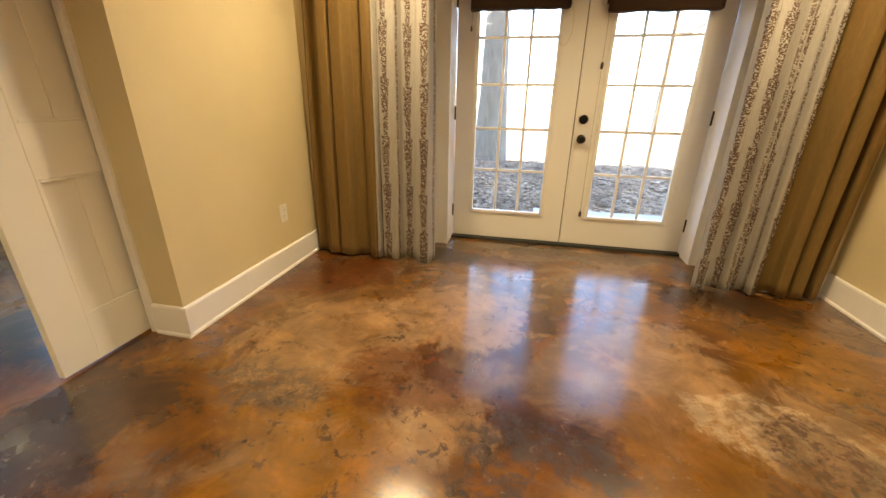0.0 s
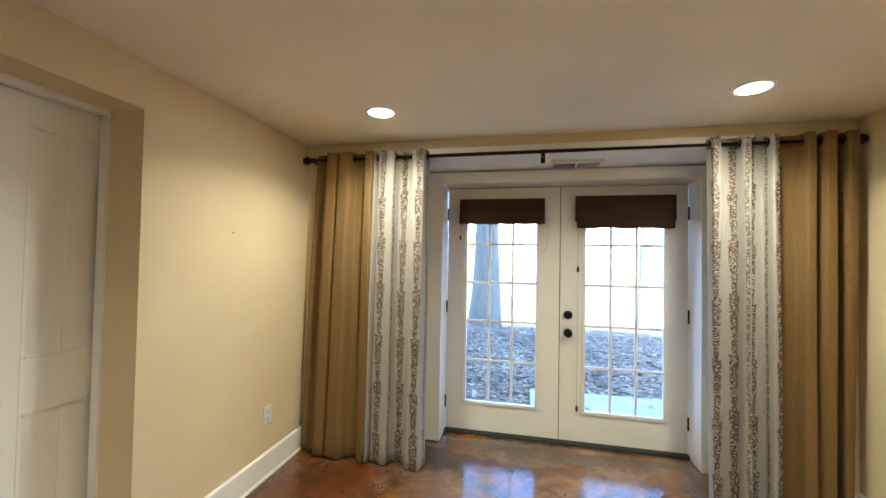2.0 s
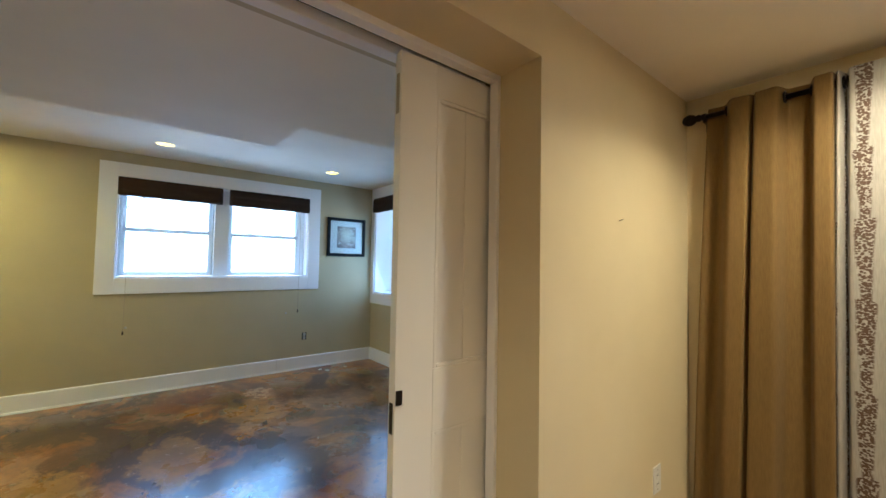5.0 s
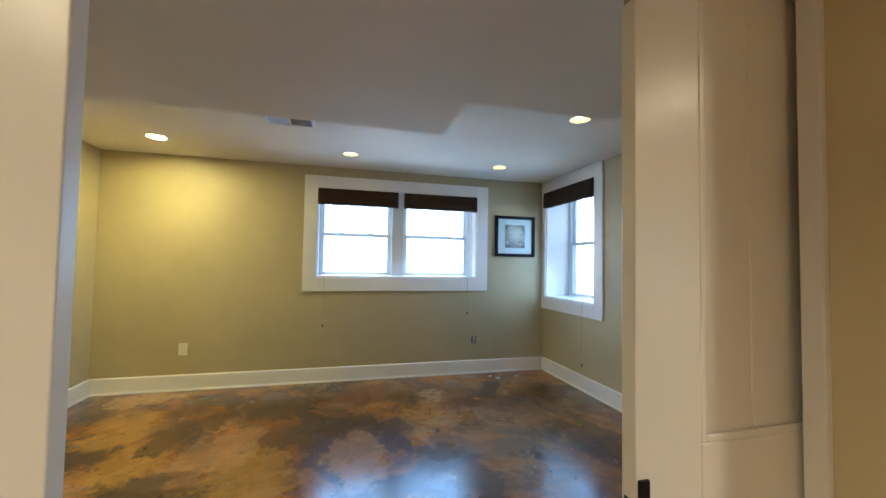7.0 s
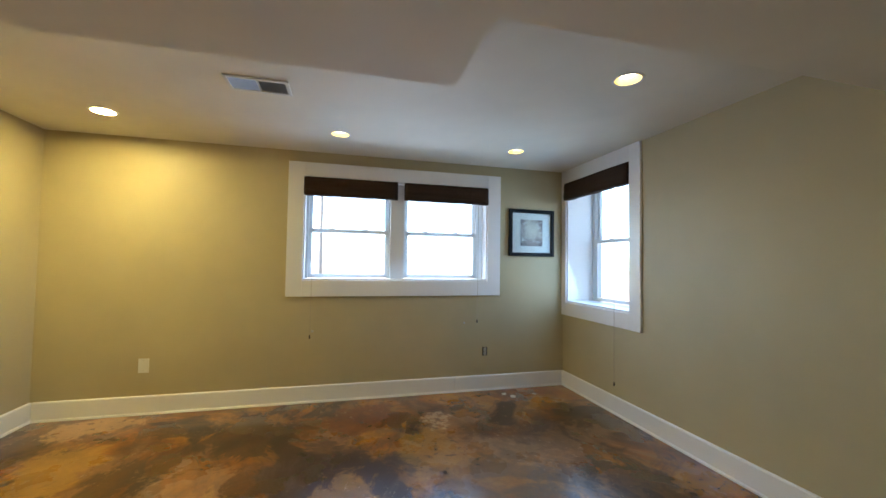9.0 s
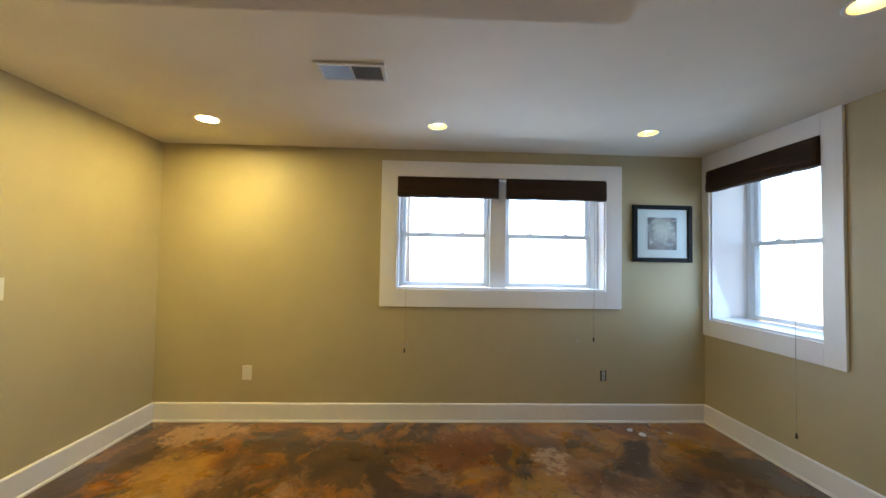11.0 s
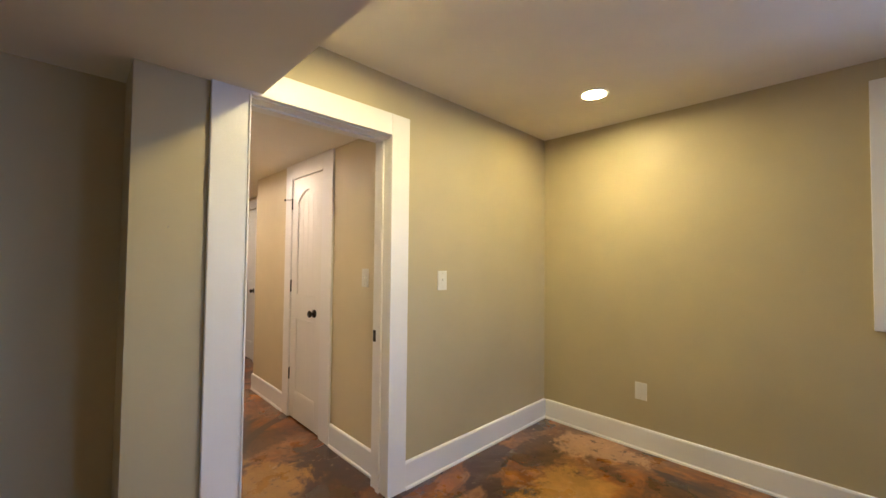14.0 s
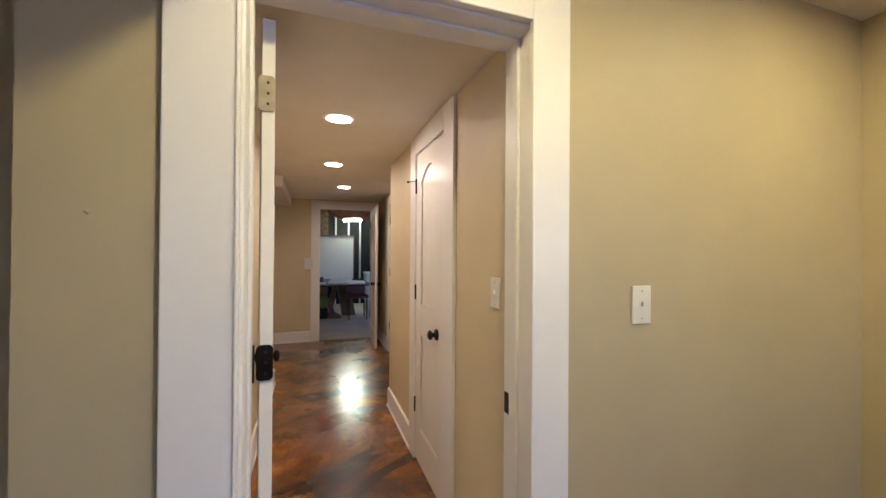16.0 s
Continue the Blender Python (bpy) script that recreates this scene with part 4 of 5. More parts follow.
def curtain(label, folds, foot, material, seed):
    """A grommet-topped panel threaded on the rod. folds: (x, depth towards the room) of each crest and hollow at the top; foot: (x0, x1) of its hem."""
    rnd = random.Random(seed)
    x0, x1 = folds[0][0], folds[-1][0]
    t = thing("curtain", ((x0 + x1) / 2, YR, 0.0), label, "curtain", "curtains on the rod")
    nz, sub = 34, 7
    ztop, zbot = ZR + 0.042, 0.016
    drift = [(rnd.uniform(-0.010, 0.010), rnd.uniform(-0.014, 0.014), rnd.uniform(0.7, 1.1), rnd.uniform(0, 6.28), rnd.uniform(-0.012, 0.010)) for _ in folds]
    bm = bmesh.new()
    uvl = bm.loops.layers.uv.new("UVMap")
    grid = []
    for r in range(nz + 1):
        h = r / nz                      # 0 at the top
        knots = []
        for (x, d), (dx, dd, keep, ph, dz) in zip(folds, drift):
            u = (x - x0) / (x1 - x0)
            xb = foot[0] + (foot[1] - foot[0]) * u
            e = h ** 0.85
            knots.append((x + (xb - x) * e + dx * h + 0.003 * math.sin(5 * h + ph) * h, d * (1 + (keep - 1) * h) + dd * h + 0.004 * math.sin(7 * h + ph) * h, dz * h * h))
        row = []
        for i in range(len(knots) - 1):
            a, b = knots[i], knots[i + 1]
            for k in range(sub + (i == len(knots) - 2)):
                w = k / sub
                sm = w * w * (3 - 2 * w)
                z = ztop + (zbot - ztop) * h + (a[2] + (b[2] - a[2]) * sm) * (r == nz) * 0.9
                row.append(bm.verts.new((a[0] + (b[0] - a[0]) * w, YR - (a[1] + (b[1] - a[1]) * sm), z)))
        grid.append(row)
    nu = len(grid[0]) - 1
    run = [rnd.uniform(0.0, 0.1)]
    for k in range(nu):
        run.append(run[-1] + (grid[nz // 2][k + 1].co - grid[nz // 2][k].co).length)
    for r in range(nz):
        for k in range(nu):
            f = bm.faces.new((grid[r][k], grid[r][k + 1], grid[r + 1][k + 1], grid[r + 1][k]))
            f.smooth = True
            for lp, (kk, rr) in zip(f.loops, ((k, r), (k + 1, r), (k + 1, r + 1), (k, r + 1))):
                lp[uvl].uv = (run[kk], 2.2 * (1 - rr / nz))
    panel = part("fabric_panel", bm, material, t)
    sol = panel.modifiers.new("thickness", "SOLIDIFY")
    sol.thickness, sol.offset = 0.0035, 0
    # metal rings where the cloth crosses the rod
    for (xa, da), (xb, db) in zip(folds, folds[1:]):
        if da * db >= 0:
            continue
        px = xa + (xb - xa) * abs(da) / (abs(da) + abs(db))
        ring = bmesh.new()
        n, mm = 18, 6
        rr_ = [[ring.verts.new((px + 0.005 * math.sin(2 * math.pi * b / mm), YR + (0.023 + 0.005 * math.cos(2 * math.pi * b / mm)) * math.cos(2 * math.pi * a / n), ZR + (0.023 + 0.005 * math.cos(2 * math.pi * b / mm)) * math.sin(2 * math.pi * a / n))) for b in range(mm)] for a in range(n)]
        for a in range(n):
            for b in range(mm):
                ring.faces.new((rr_[a][b], rr_[(a + 1) % n][b], rr_[(a + 1) % n][(b + 1) % mm], rr_[a][(b + 1) % mm])).smooth = True
        part("grommet", ring, BRONZE, t, "dark bronze grommet ring")
    return t


TAN_LABEL = "plain tan linen curtain panel hanging in deep folds"
LEAF_LABEL = "off-white curtain panel printed with brown leaf stripes"
curtain(TAN_LABEL, [(0.14, -0.024), (0.205, -0.030), (0.262, 0.048), (0.320, 0.040), (0.336, 0.012), (0.352, 0.046), (0.420, 0.052), (0.458, -0.026), (0.522, -0.030), (0.552, 0.046), (0.598, 0.050), (0.612, -0.02)], (0.052, 0.590), TAN, 3)
curtain(LEAF_LABEL, [(0.600, -0.020), (0.618, 0.038), (0.638, -0.020), (0.655, 0.042), (0.755, 0.046), (0.788, -0.030), (0.872, -0.032), (0.905, 0.045), (0.975, 0.050), (1.006, -0.020)], (0.570, 1.002), PRINT, 8)
curtain(LEAF_LABEL, [(2.748, -0.020), (2.764, 0.045), (2.800, 0.040), (2.818, -0.028), (2.905, -0.030), (2.926, 0.048), (2.955, 0.046), (2.972, -0.028), (3.050, -0.030), (3.070, 0.046), (3.100, 0.040)], (2.768, 3.120), PRINT, 12)
curtain(TAN_LABEL, [(3.096, -0.020), (3.112, -0.028), (3.222, -0.030), (3.245, 0.046), (3.278, 0.044), (3.296, -0.026), (3.314, -0.026), (3.336, 0.048), (3.376, 0.046), (3.396, -0.030), (3.424, -0.030), (3.446, 0.038), (3.492, 0.034)], (3.110, 3.475), TAN, 21)


# ---- ceiling lamps ----
def flush_lamp(x, y, z, lens, watts=0.0, r=0.083, label="round flush downlight, lit warm white"):
    t = thing("ceiling_light", (x, y, z), label, "ceiling light", "flush downlights")
    part("trim_ring", lathe([(r - 0.012, 0.0), (r - 0.012, -0.006), (r - 0.004, -0.008), (r + 0.004, -0.004), (r + 0.006, 0.0)], 40, "Z", (x, y, z), False), TRIM, t)
    part("lens", lathe([(0.0, -0.0065), (r * 0.5, -0.006), (r - 0.012, -0.004), (r - 0.012, -0.001)], 40, "Z", (x, y, z)), lens, t, "glowing frosted lens")
    if watts:
        d = bpy.data.lights.new("downlight_beam", "AREA")
        d.shape, d.size, d.energy, d.color, d.spread = "DISK", 2 * r - 0.03, watts, WARM, radians(140)
        new("downlight_beam", d).matrix_world = Matrix.Translation((x, y, z - 0.009))
    return t


def can_lamp(x, y, z):
    t = thing("recessed_light", (x, y, z), "recessed can light with a lit bulb and yellow-lit reflector", "ceiling light", "recessed can lights")
    part("trim_ring", lathe([(R_CAN - 0.003, -0.001), (R_CAN, -0.004), (R_CAN + 0.012, -0.004), (R_CAN + 0.016, -0.0005)], 40, "Z", (x, y, z), False), TRIM, t)
    part("reflector", lathe([(R_CAN - 0.002, -0.001), (R_CAN - 0.006, 0.03), (R_CAN - 0.014, 0.075), (0.030, 0.078)], 40, "Z", (x, y, z), False), REFL, t, "pale gold reflector cone")
    part("bulb", lathe([(0.0, 0.020), (0.026, 0.022), (0.043, 0.029), (0.046, 0.038), (0.034, 0.076)], 32, "Z", (x, y, z)), BULB, t, "lit reflector bulb")
    return t


for x, y in ((0.835, 3.955), (2.745, 3.955), (0.835, 1.25), (2.745, 1.25)):
    flush_lamp(x, y, HA, LENSA, 1.3)
for x, y in LEDS_B:
    flush_lamp(x, y, HB, LENSB)
for x, y in ((-2.066, -1.47), (-2.105, -2.76), (-2.30, -4.03)):
    flush_lamp(x, y, HH, LENS)
for x, y in CANS:
    can_lamp(x, y, HB)


# ---- ceiling registers ----
def register(x0, x1, y0, y1, z, along, dark_first, back=-0.001):
    """A two-way register: the long side runs along 'x' or 'y'; the two louvre banks lean opposite ways."""
    t = thing("ceiling_vent", ((x0 + x1) / 2, (y0 + y1) / 2, z), "white metal two-way ceiling register with slats", "vent", "ceiling registers")
    b = 0.022
    for q in ((x0, x1, y0, y0 + b), (x0, x1, y1 - b, y1), (x0, x0 + b, y0 + b, y1 - b), (x1 - b, x1, y0 + b, y1 - b)):
        part("frame", bbox(*q, z - 0.012, z + back, 0.002), VENTW, t)
    # flat near-black sheet, painted to look like the shade inside a duct
    part("throat_shadow", bbox(x0 + b, x1 - b, y0 + b, y1 - b, z - 0.002, z - 0.0005), DUCT_DARK, t, "flat dark sheet standing in for the shaded duct opening")
    lo, hi = (x0 + b, x1 - b) if along == "x" else (y0 + b, y1 - b)
    mid = (lo + hi) / 2
    bar = (mid - 0.004, mid + 0.004)
    part("divider", bbox(bar[0], bar[1], y0 + b, y1 - b, z - 0.0115, z - 0.002) if along == "x" else bbox(x0 + b, x1 - b, bar[0], bar[1], z - 0.0115, z - 0.002), VENTW, t)
    n = 15
    tilt = 0.0046
    for side, a, e in ((0, lo, bar[0]), (1, bar[1], hi)):
        lean = tilt if (side == 0) == dark_first else -tilt
        for k in range(n):
            c = a + (e - a) * (k + 0.5) / n
            bm = bmesh.new()
            pts = [(c - lean - 0.0007, z - 0.0115), (c - lean + 0.0007, z - 0.0115), (c + lean + 0.0007, z - 0.0022), (c + lean - 0.0007, z - 0.0022)]
            if along == "x":
                v = [[bm.verts.new((p, yy, zz)) for p, zz in pts] for yy in (y0 + b, y1 - b)]
            else:
                v = [[bm.verts.new((xx, p, zz)) for p, zz in pts] for xx in (x0 + b, x1 - b)]
            for i in range(4):
                bm.faces.new((v[0][i], v[0][(i + 1) % 4], v[1][(i + 1) % 4], v[1][i]))
            bmesh.ops.recalc_face_normals(bm, faces=bm.faces[:])
            part("slat", bm, VENT_SHADED, t)
    return t


register(-2.915, -2.718, 1.692, 2.060, HB, "y", True)
register(1.850, 2.210, 4.670, 4.850, 2.1620, "x", True, 0.012)


# ---- plates on the walls ----
def plate(name, label, cat, at, normal, w, h, kind):
    """A cover plate at a place on a wall; kind: 'blank', 'outlet', 'switch', 'bare'."""
    nx, ny = normal
    tx, ty = -ny, nx

    def pb(a0, a1, z0, z1, d0, d1, bev=0.0):
        p = (at[0] + tx * a0 + nx * d0, at[1] + ty * a0 + ny * d0)
        q = (at[0] + tx * a1 + nx * d1, at[1] + ty * a1 + ny * d1)
        return bbox(min(p[0], q[0]), max(p[0], q[0]), min(p[1], q[1]), max(p[1], q[1]), at[2] + z0, at[2] + z1, bev)
    t = thing(name, at, label, cat)
    if kind != "bare":
        part("cover_plate", pb(-w / 2, w / 2, -h / 2, h / 2, 0, 0.006, 0.002), PLASTIC, t)
    else:
        part("yoke", pb(-0.012, 0.012, -0.052, 0.052, 0, 0.003), STEEL, t, "bare metal yoke")
        part("box_edge", pb(-w / 2, w / 2, -h / 2, h / 2, -0.004, 0.0015), HOLLOW_DARK, t, "dark open wall box")
    if kind in ("outlet", "bare"):
        for s in (-0.020, 0.020):
            soc = part("socket", pb(-0.017, 0.017, s - 0.014, s + 0.014, 0.004, 0.008, 0.003), GREYP if kind == "bare" else PLASTIC, t)
            for a in (-0.006, 0.006):
                part("slot", pb(a - 0.0012, a + 0.0012, s - 0.004, s + 0.006, 0.0078, 0.0084), HOLLOW_DARK, soc)
    if kind == "switch":
        part("toggle", pb(-0.005, 0.005, -0.004, 0.013, 0.005, 0.016, 0.002), PLASTIC, t)
        part("bezel", pb(-0.010, 0.010, -0.017, 0.017, 0.0055, 0.007), PLASTIC, t)
    if kind != "bare":
        for z in (-h * 0.36, h * 0.36):
            part("screw", pb(-0.0025, 0.0025, z - 0.0025, z + 0.0025, 0.0055, 0.0068), STEEL, t)
    return t


plate("wall_outlet", "white plastic outlet plate above the skirting", "outlet", (-4.25, 0.715, 0.428), (1, 0), 0.082, 0.125, "blank")
plate("wall_outlet", "dark grey outlet with its cover plate missing", "outlet", (-4.25, 3.94, 0.42), (1, 0), 0.058, 0.092, "bare")
plate("wall_outlet", "white plastic duplex outlet above the skirting", "outlet", (0.02, 4.105, 0.405), (1, 0), 0.078, 0.122, "outlet")
plate("wall_outlet", "white plastic outlet beside a curtain", "outlet", (3.505, 4.52, 0.42), (0, -1), 0.07, 0.115, "outlet")
plate("light_switch", "white toggle light switch beside the doorway", "light switch", (-2.971, -0.095, 1.246), (0, 1), 0.080, 0.128, "switch")
plate("light_switch", "white toggle light switch on the hall wall", "light switch", (-2.607, -0.452, 1.258), (1, 0), 0.078, 0.122, "switch")
box_t = thing("wall_box", (-1.885, -5.40, 1.21), "small cream wall-mounted box beside a doorway", "thermostat")
part("case", bbox(-1.955, -1.815, -5.40, -5.365, 1.14, 1.29, 0.008), PLASTIC, box_t)
part("lip", bbox(-1.965, -1.805, -5.40, -5.36, 1.125, 1.14, 0.003), PLASTIC, box_t)
for p, n in (((-1.464, -0.095, 1.497), (0, 1)), ((0.02, 3.75, 1.585), (1, 0))):
    nl = thing("nail", p, "small steel nail sticking out of the wall", "nail")
    e = (p[0] + n[0] * 0.018, p[1] + n[1] * 0.018, p[2] + 0.005)
    part("shank", tube([p, e], 0.0020, 6), STEEL, nl)

# flat grey discs added for a dot and a smudge under the double window
for y, z, r, m in ((2.13, 0.69, 0.013, GREYP), (3.70, 0.735, 0.011, GREYP)):
    sp = thing("wall_mark", (-4.25, y, z), "small flat grey disc standing for a mark on the painted wall", "wall plug")
    part("plug", lathe([(0.0, 0.0022), (r * 0.8, 0.002), (r, 0.0)], 14, "X", (-4.25, y, z)), m, sp)
# scraps of dried white paint left on the floor by the corner
for x, y, a, b, tilt in ((-4.08, 4.10, 0.06, 0.035, 0.3), (-3.99, 4.16, 0.065, 0.038, 0.1), (-4.02, 4.42, 0.045, 0.022, -0.5)):
    bm = bmesh.new()
    rim = [(x + a * (0.5 + 0.12 * math.sin(5 * k + x * 9)) * math.cos(k * math.pi / 6 + tilt), y + b * (0.8 + 0.25 * math.sin(3 * k + y * 7)) * math.sin(k * math.pi / 6)) for k in range(12)]
    lo = [bm.verts.new((px, py, 0.0)) for px, py in rim]
    hi = [bm.verts.new((px, py, 0.003)) for px, py in rim]
    bm.faces.new(hi), bm.faces.new(lo)
    for k in range(12):
        bm.faces.new((lo[k], lo[(k + 1) % 12], hi[(k + 1) % 12], hi[k]))
    bmesh.ops.recalc_face_normals(bm, faces=bm.faces[:])
    tagged(obj("paint_scrap", bm, STUD), "thin scrap of dried white paint on the floor", "paint scrap", "paint scraps by the corner")

# ---- framed print ----
pic = thing("framed_picture", (-4.25, 4.488, 1.476), "black-framed abstract print in a white mat", "picture")
y0, y1, z0, z1, w = 4.208, 4.770, 1.476, 2.008, 0.040
for q in ((y0, y0 + w, z0, z1), (y1 - w, y1, z0, z1), (y0 + w, y1 - w, z0, z0 + w), (y0 + w, y1 - w, z1 - w, z1)):
    part("frame_side", bbox(-4.248, -4.216, *q, 0.004), BLACK, pic)
part("mat_board", bbox(-4.242, -4.236, y0 + w, y1 - w, z0 + w, z1 - w), MATB, pic, "white mat board")
part("print", bbox(-4.236, -4.2345, 4.350, 4.628, 1.592, 1.893), ART, pic, "soft grey and cream abstract print")
for q in ((4.340, 4.350, 1.582, 1.903), (4.628, 4.638, 1.582, 1.903), (4.350, 4.628, 1.582, 1.592), (4.350, 4.628, 1.893, 1.903)):
    part("mat_bevel", bbox(-4.236, -4.2335, *q), MATB, pic)
pg = part("glass", bbox(-4.230, -4.228, y0 + w, y1 - w, z0 + w, z1 - w), MUSEUM, pic)
pg.visible_shadow = False


# ---- panelled doors ----
def panel_door(name, label, m, W, H, arch, knob_x=None, hinges_x=None, knob_both=True, split=(0.86, 1.05), stile=0.115, group="panelled doors"):
    """Two-panel door in its own axes: x across from 0 to W, y through from 0 to 0.035, z up. arch: rise of the upper panel's curved top."""
    d = new(name)
    d.empty_display_size = 0.05
    d.matrix_world = m
    tagged(d, label, "door", group)

    def lp(nm, bm, material, lab=""):
        ob = obj(nm, bm, material)
        ob.parent = d
        if lab:
            ob["label"] = lab
        return ob
    T = 0.035
    lp("stile", bbox(0, stile, 0, T, 0, H, 0.0025), DOORW)
    lp("stile", bbox(W - stile, W, 0, T, 0, H, 0.0025), DOORW)
    lp("rail", bbox(stile, W - stile, 0, T, 0, 0.22, 0.0025), DOORW)
    lp("rail", bbox(stile, W - stile, 0, T, split[0], split[1], 0.0025), DOORW)
    top = H - 0.115
    bm = bmesh.new()
    n = 20
    cols = []
    for k in range(n + 1):
        u = k / n
        x = stile + (W - 2 * stile) * u
        za = top - arch * (2 * u - 1) ** 2
        cols.append([bm.verts.new((x, y, z)) for y in (0, T) for z in (za, H)])
    for a, b in zip(cols, cols[1:]):
        bm.faces.new((a[0], b[0], b[1], a[1]))
        bm.faces.new((a[2], a[3], b[3], b[2]))
        bm.faces.new((a[0], a[2], b[2], b[0]))
        bm.faces.new((a[1], b[1], b[3], a[3]))
    bmesh.ops.recalc_face_normals(bm, faces=bm.faces[:])
    lp("rail", bm, DOORW)
    # boards of the two panels, with small V joints
    for z0, z1 in ((0.22, split[0]), (split[1], top)):
        nb = 4
        for k in range(nb):
            a = stile + (W - 2 * stile) * k / nb
            b = stile + (W - 2 * stile) * (k + 1) / nb
            lp("panel_board", bbox(a, b, 0.012, T - 0.012, z0, z1, 0.0022, 1), DOORW)
    # a moulded slope round each panel
    for z0, z1, ar in ((0.22, split[0], 0), (split[1], top, arch)):
        for y in (0.0045, T - 0.0045):
            lp("panel_bead", bbox(stile, stile + 0.014, y - 0.004, y + 0.004, z0, z1 - ar, 0.003), DOORW)
            lp("panel_bead", bbox(W - stile - 0.014, W - stile, y - 0.004, y + 0.004, z0, z1 - ar, 0.003), DOORW)
            lp("panel_bead", bbox(stile + 0.014, W - stile - 0.014, y - 0.004, y + 0.004, z0, z0 + 0.014, 0.003), DOORW)
            if not ar:
                lp("panel_bead", bbox(stile + 0.014, W - stile - 0.014, y - 0.004, y + 0.004, z1 - 0.014, z1, 0.003), DOORW)
    if knob_x is not None:
        prof = [(0.0, -0.055), (0.016, -0.054), (0.027, -0.046), (0.028, -0.039), (0.021, -0.031), (0.013, -0.026), (0.013, -0.014), (0.030, -0.010), (0.033, -0.004), (0.033, 0.0)]
        lp("door_knob", lathe(prof, 24, "Y", (knob_x, 0, 0.93)), BRONZE, "oil-rubbed bronze door knob")
        if knob_both:
            lp("door_knob", lathe([(r, T - y) for r, y in prof], 24, "Y", (knob_x, 0, 0.93)), BRONZE, "oil-rubbed bronze door knob")
    if hinges_x is not None:
        for z in (H - 0.215, H * 0.545, 0.36):
            lp("hinge", lathe([(0.0065, -0.048), (0.0065, 0.048), (0.004, 0.054)], 10, "Z", (hinges_x, -0.004, z)), BRONZE, "dark bronze hinge")
    return d


# closet door in the hall's west wall, front face towards +x: local x runs to +y
TO_EAST = Matrix.Rotation(radians(90), 4, "Z")
hd = panel_door("closet_door", "closed white arch-panelled closet door in the hall", Matrix.Translation((-2.600, -1.636, 0.012)) @ TO_EAST, 0.577, 2.068, 0.10, 0.577 - 0.062 - 0.055, -0.004, False, stile=0.10)
hs = thing("hinge_pin_stop", (-2.59, -1.64, 1.86), "small bronze hinge-pin door stop", "door stop")
part("arm", tube([(-2.59, -1.642, 1.905), (-2.575, -1.67, 1.907), (-2.555, -1.70, 1.906)], 0.003, 8), BRONZE, hs)
part("pad", lathe([(0.007, -0.008), (0.007, 0.008)], 10, "Y", (-2.553, -1.702, 1.906)), BRONZE, hs)
panel_door("hall_door", "closed white panelled door further down the hall", Matrix.Translation((-2.972, -4.415, 0.012)) @ TO_EAST, 0.72, 2.04, 0.10, 0.655, -0.004, False)
# end door, open towards the hall, seen nearly edge on
panel_door("end_door", "white panelled door standing open at the hall's end", Matrix.Translation((-2.835, -5.375, 0.012)) @ Matrix.Rotation(radians(86.5), 4, "Z"), 0.775, 2.05, 0.10, 0.71, -0.004)
# room door, swung open into the hall past a right angle; front face of local y=0 looks to the hall
rd = panel_door("room_door", "white panelled room door standing open against the hall wall", Matrix.Translation((-1.776, -0.272, 0.012)) @ Matrix.Rotation(radians(-83.2), 4, "Z") @ Matrix.Translation((0, -0.035, 0)), 0.77, 2.068, 0.10, 0.705, None)
# its hinges: big rounded leaves, a bare one above and dark ones below
def big_hinge(z, material, label, parent):
    bm = bbox(-1.812, -1.768, -0.272, -0.2665, z - 0.05, z + 0.05)
    bmesh.ops.bevel(bm, geom=[e for e in bm.edges if abs(e.verts[0].co.y - e.verts[1].co.y) > 0.004], offset=0.013, segments=5, affect="EDGES", profile=0.5)
    h = part("hinge_leaf", bm, material, parent, label)
    for dz in (-0.03, 0.0, 0.03):
        part("screw_hole", lathe([(0.004, 0.0), (0.004, 0.0015)], 10, "Y", (-1.793, -0.2665, z + dz)), HOLLOW_DARK, h)
    part("hinge_barrel", lathe([(0.007, -0.052), (0.007, 0.052)], 12, "Z", (-1.758, -0.266, z)), material, parent, label)


bpy.context.view_layer.update()
big_hinge(1.865, STEEL, "worn bare metal hinge", rd)
big_hinge(1.105, BRONZE, "dark bronze hinge", rd)
big_hinge(0.30, BRONZE, "dark bronze hinge", rd)
st = thing("strike_plate", (-2.540, -0.25, 0.913), "dark bronze strike plate on a door jamb", "strike plate")
part("plate", bbox(-2.540, -2.5385, -0.252, -0.224, 0.878, 0.948), BRONZE, st)
part("latch_hole", bbox(-2.5388, -2.538, -0.245, -0.231, 0.898, 0.928), HOLLOW_DARK, st)

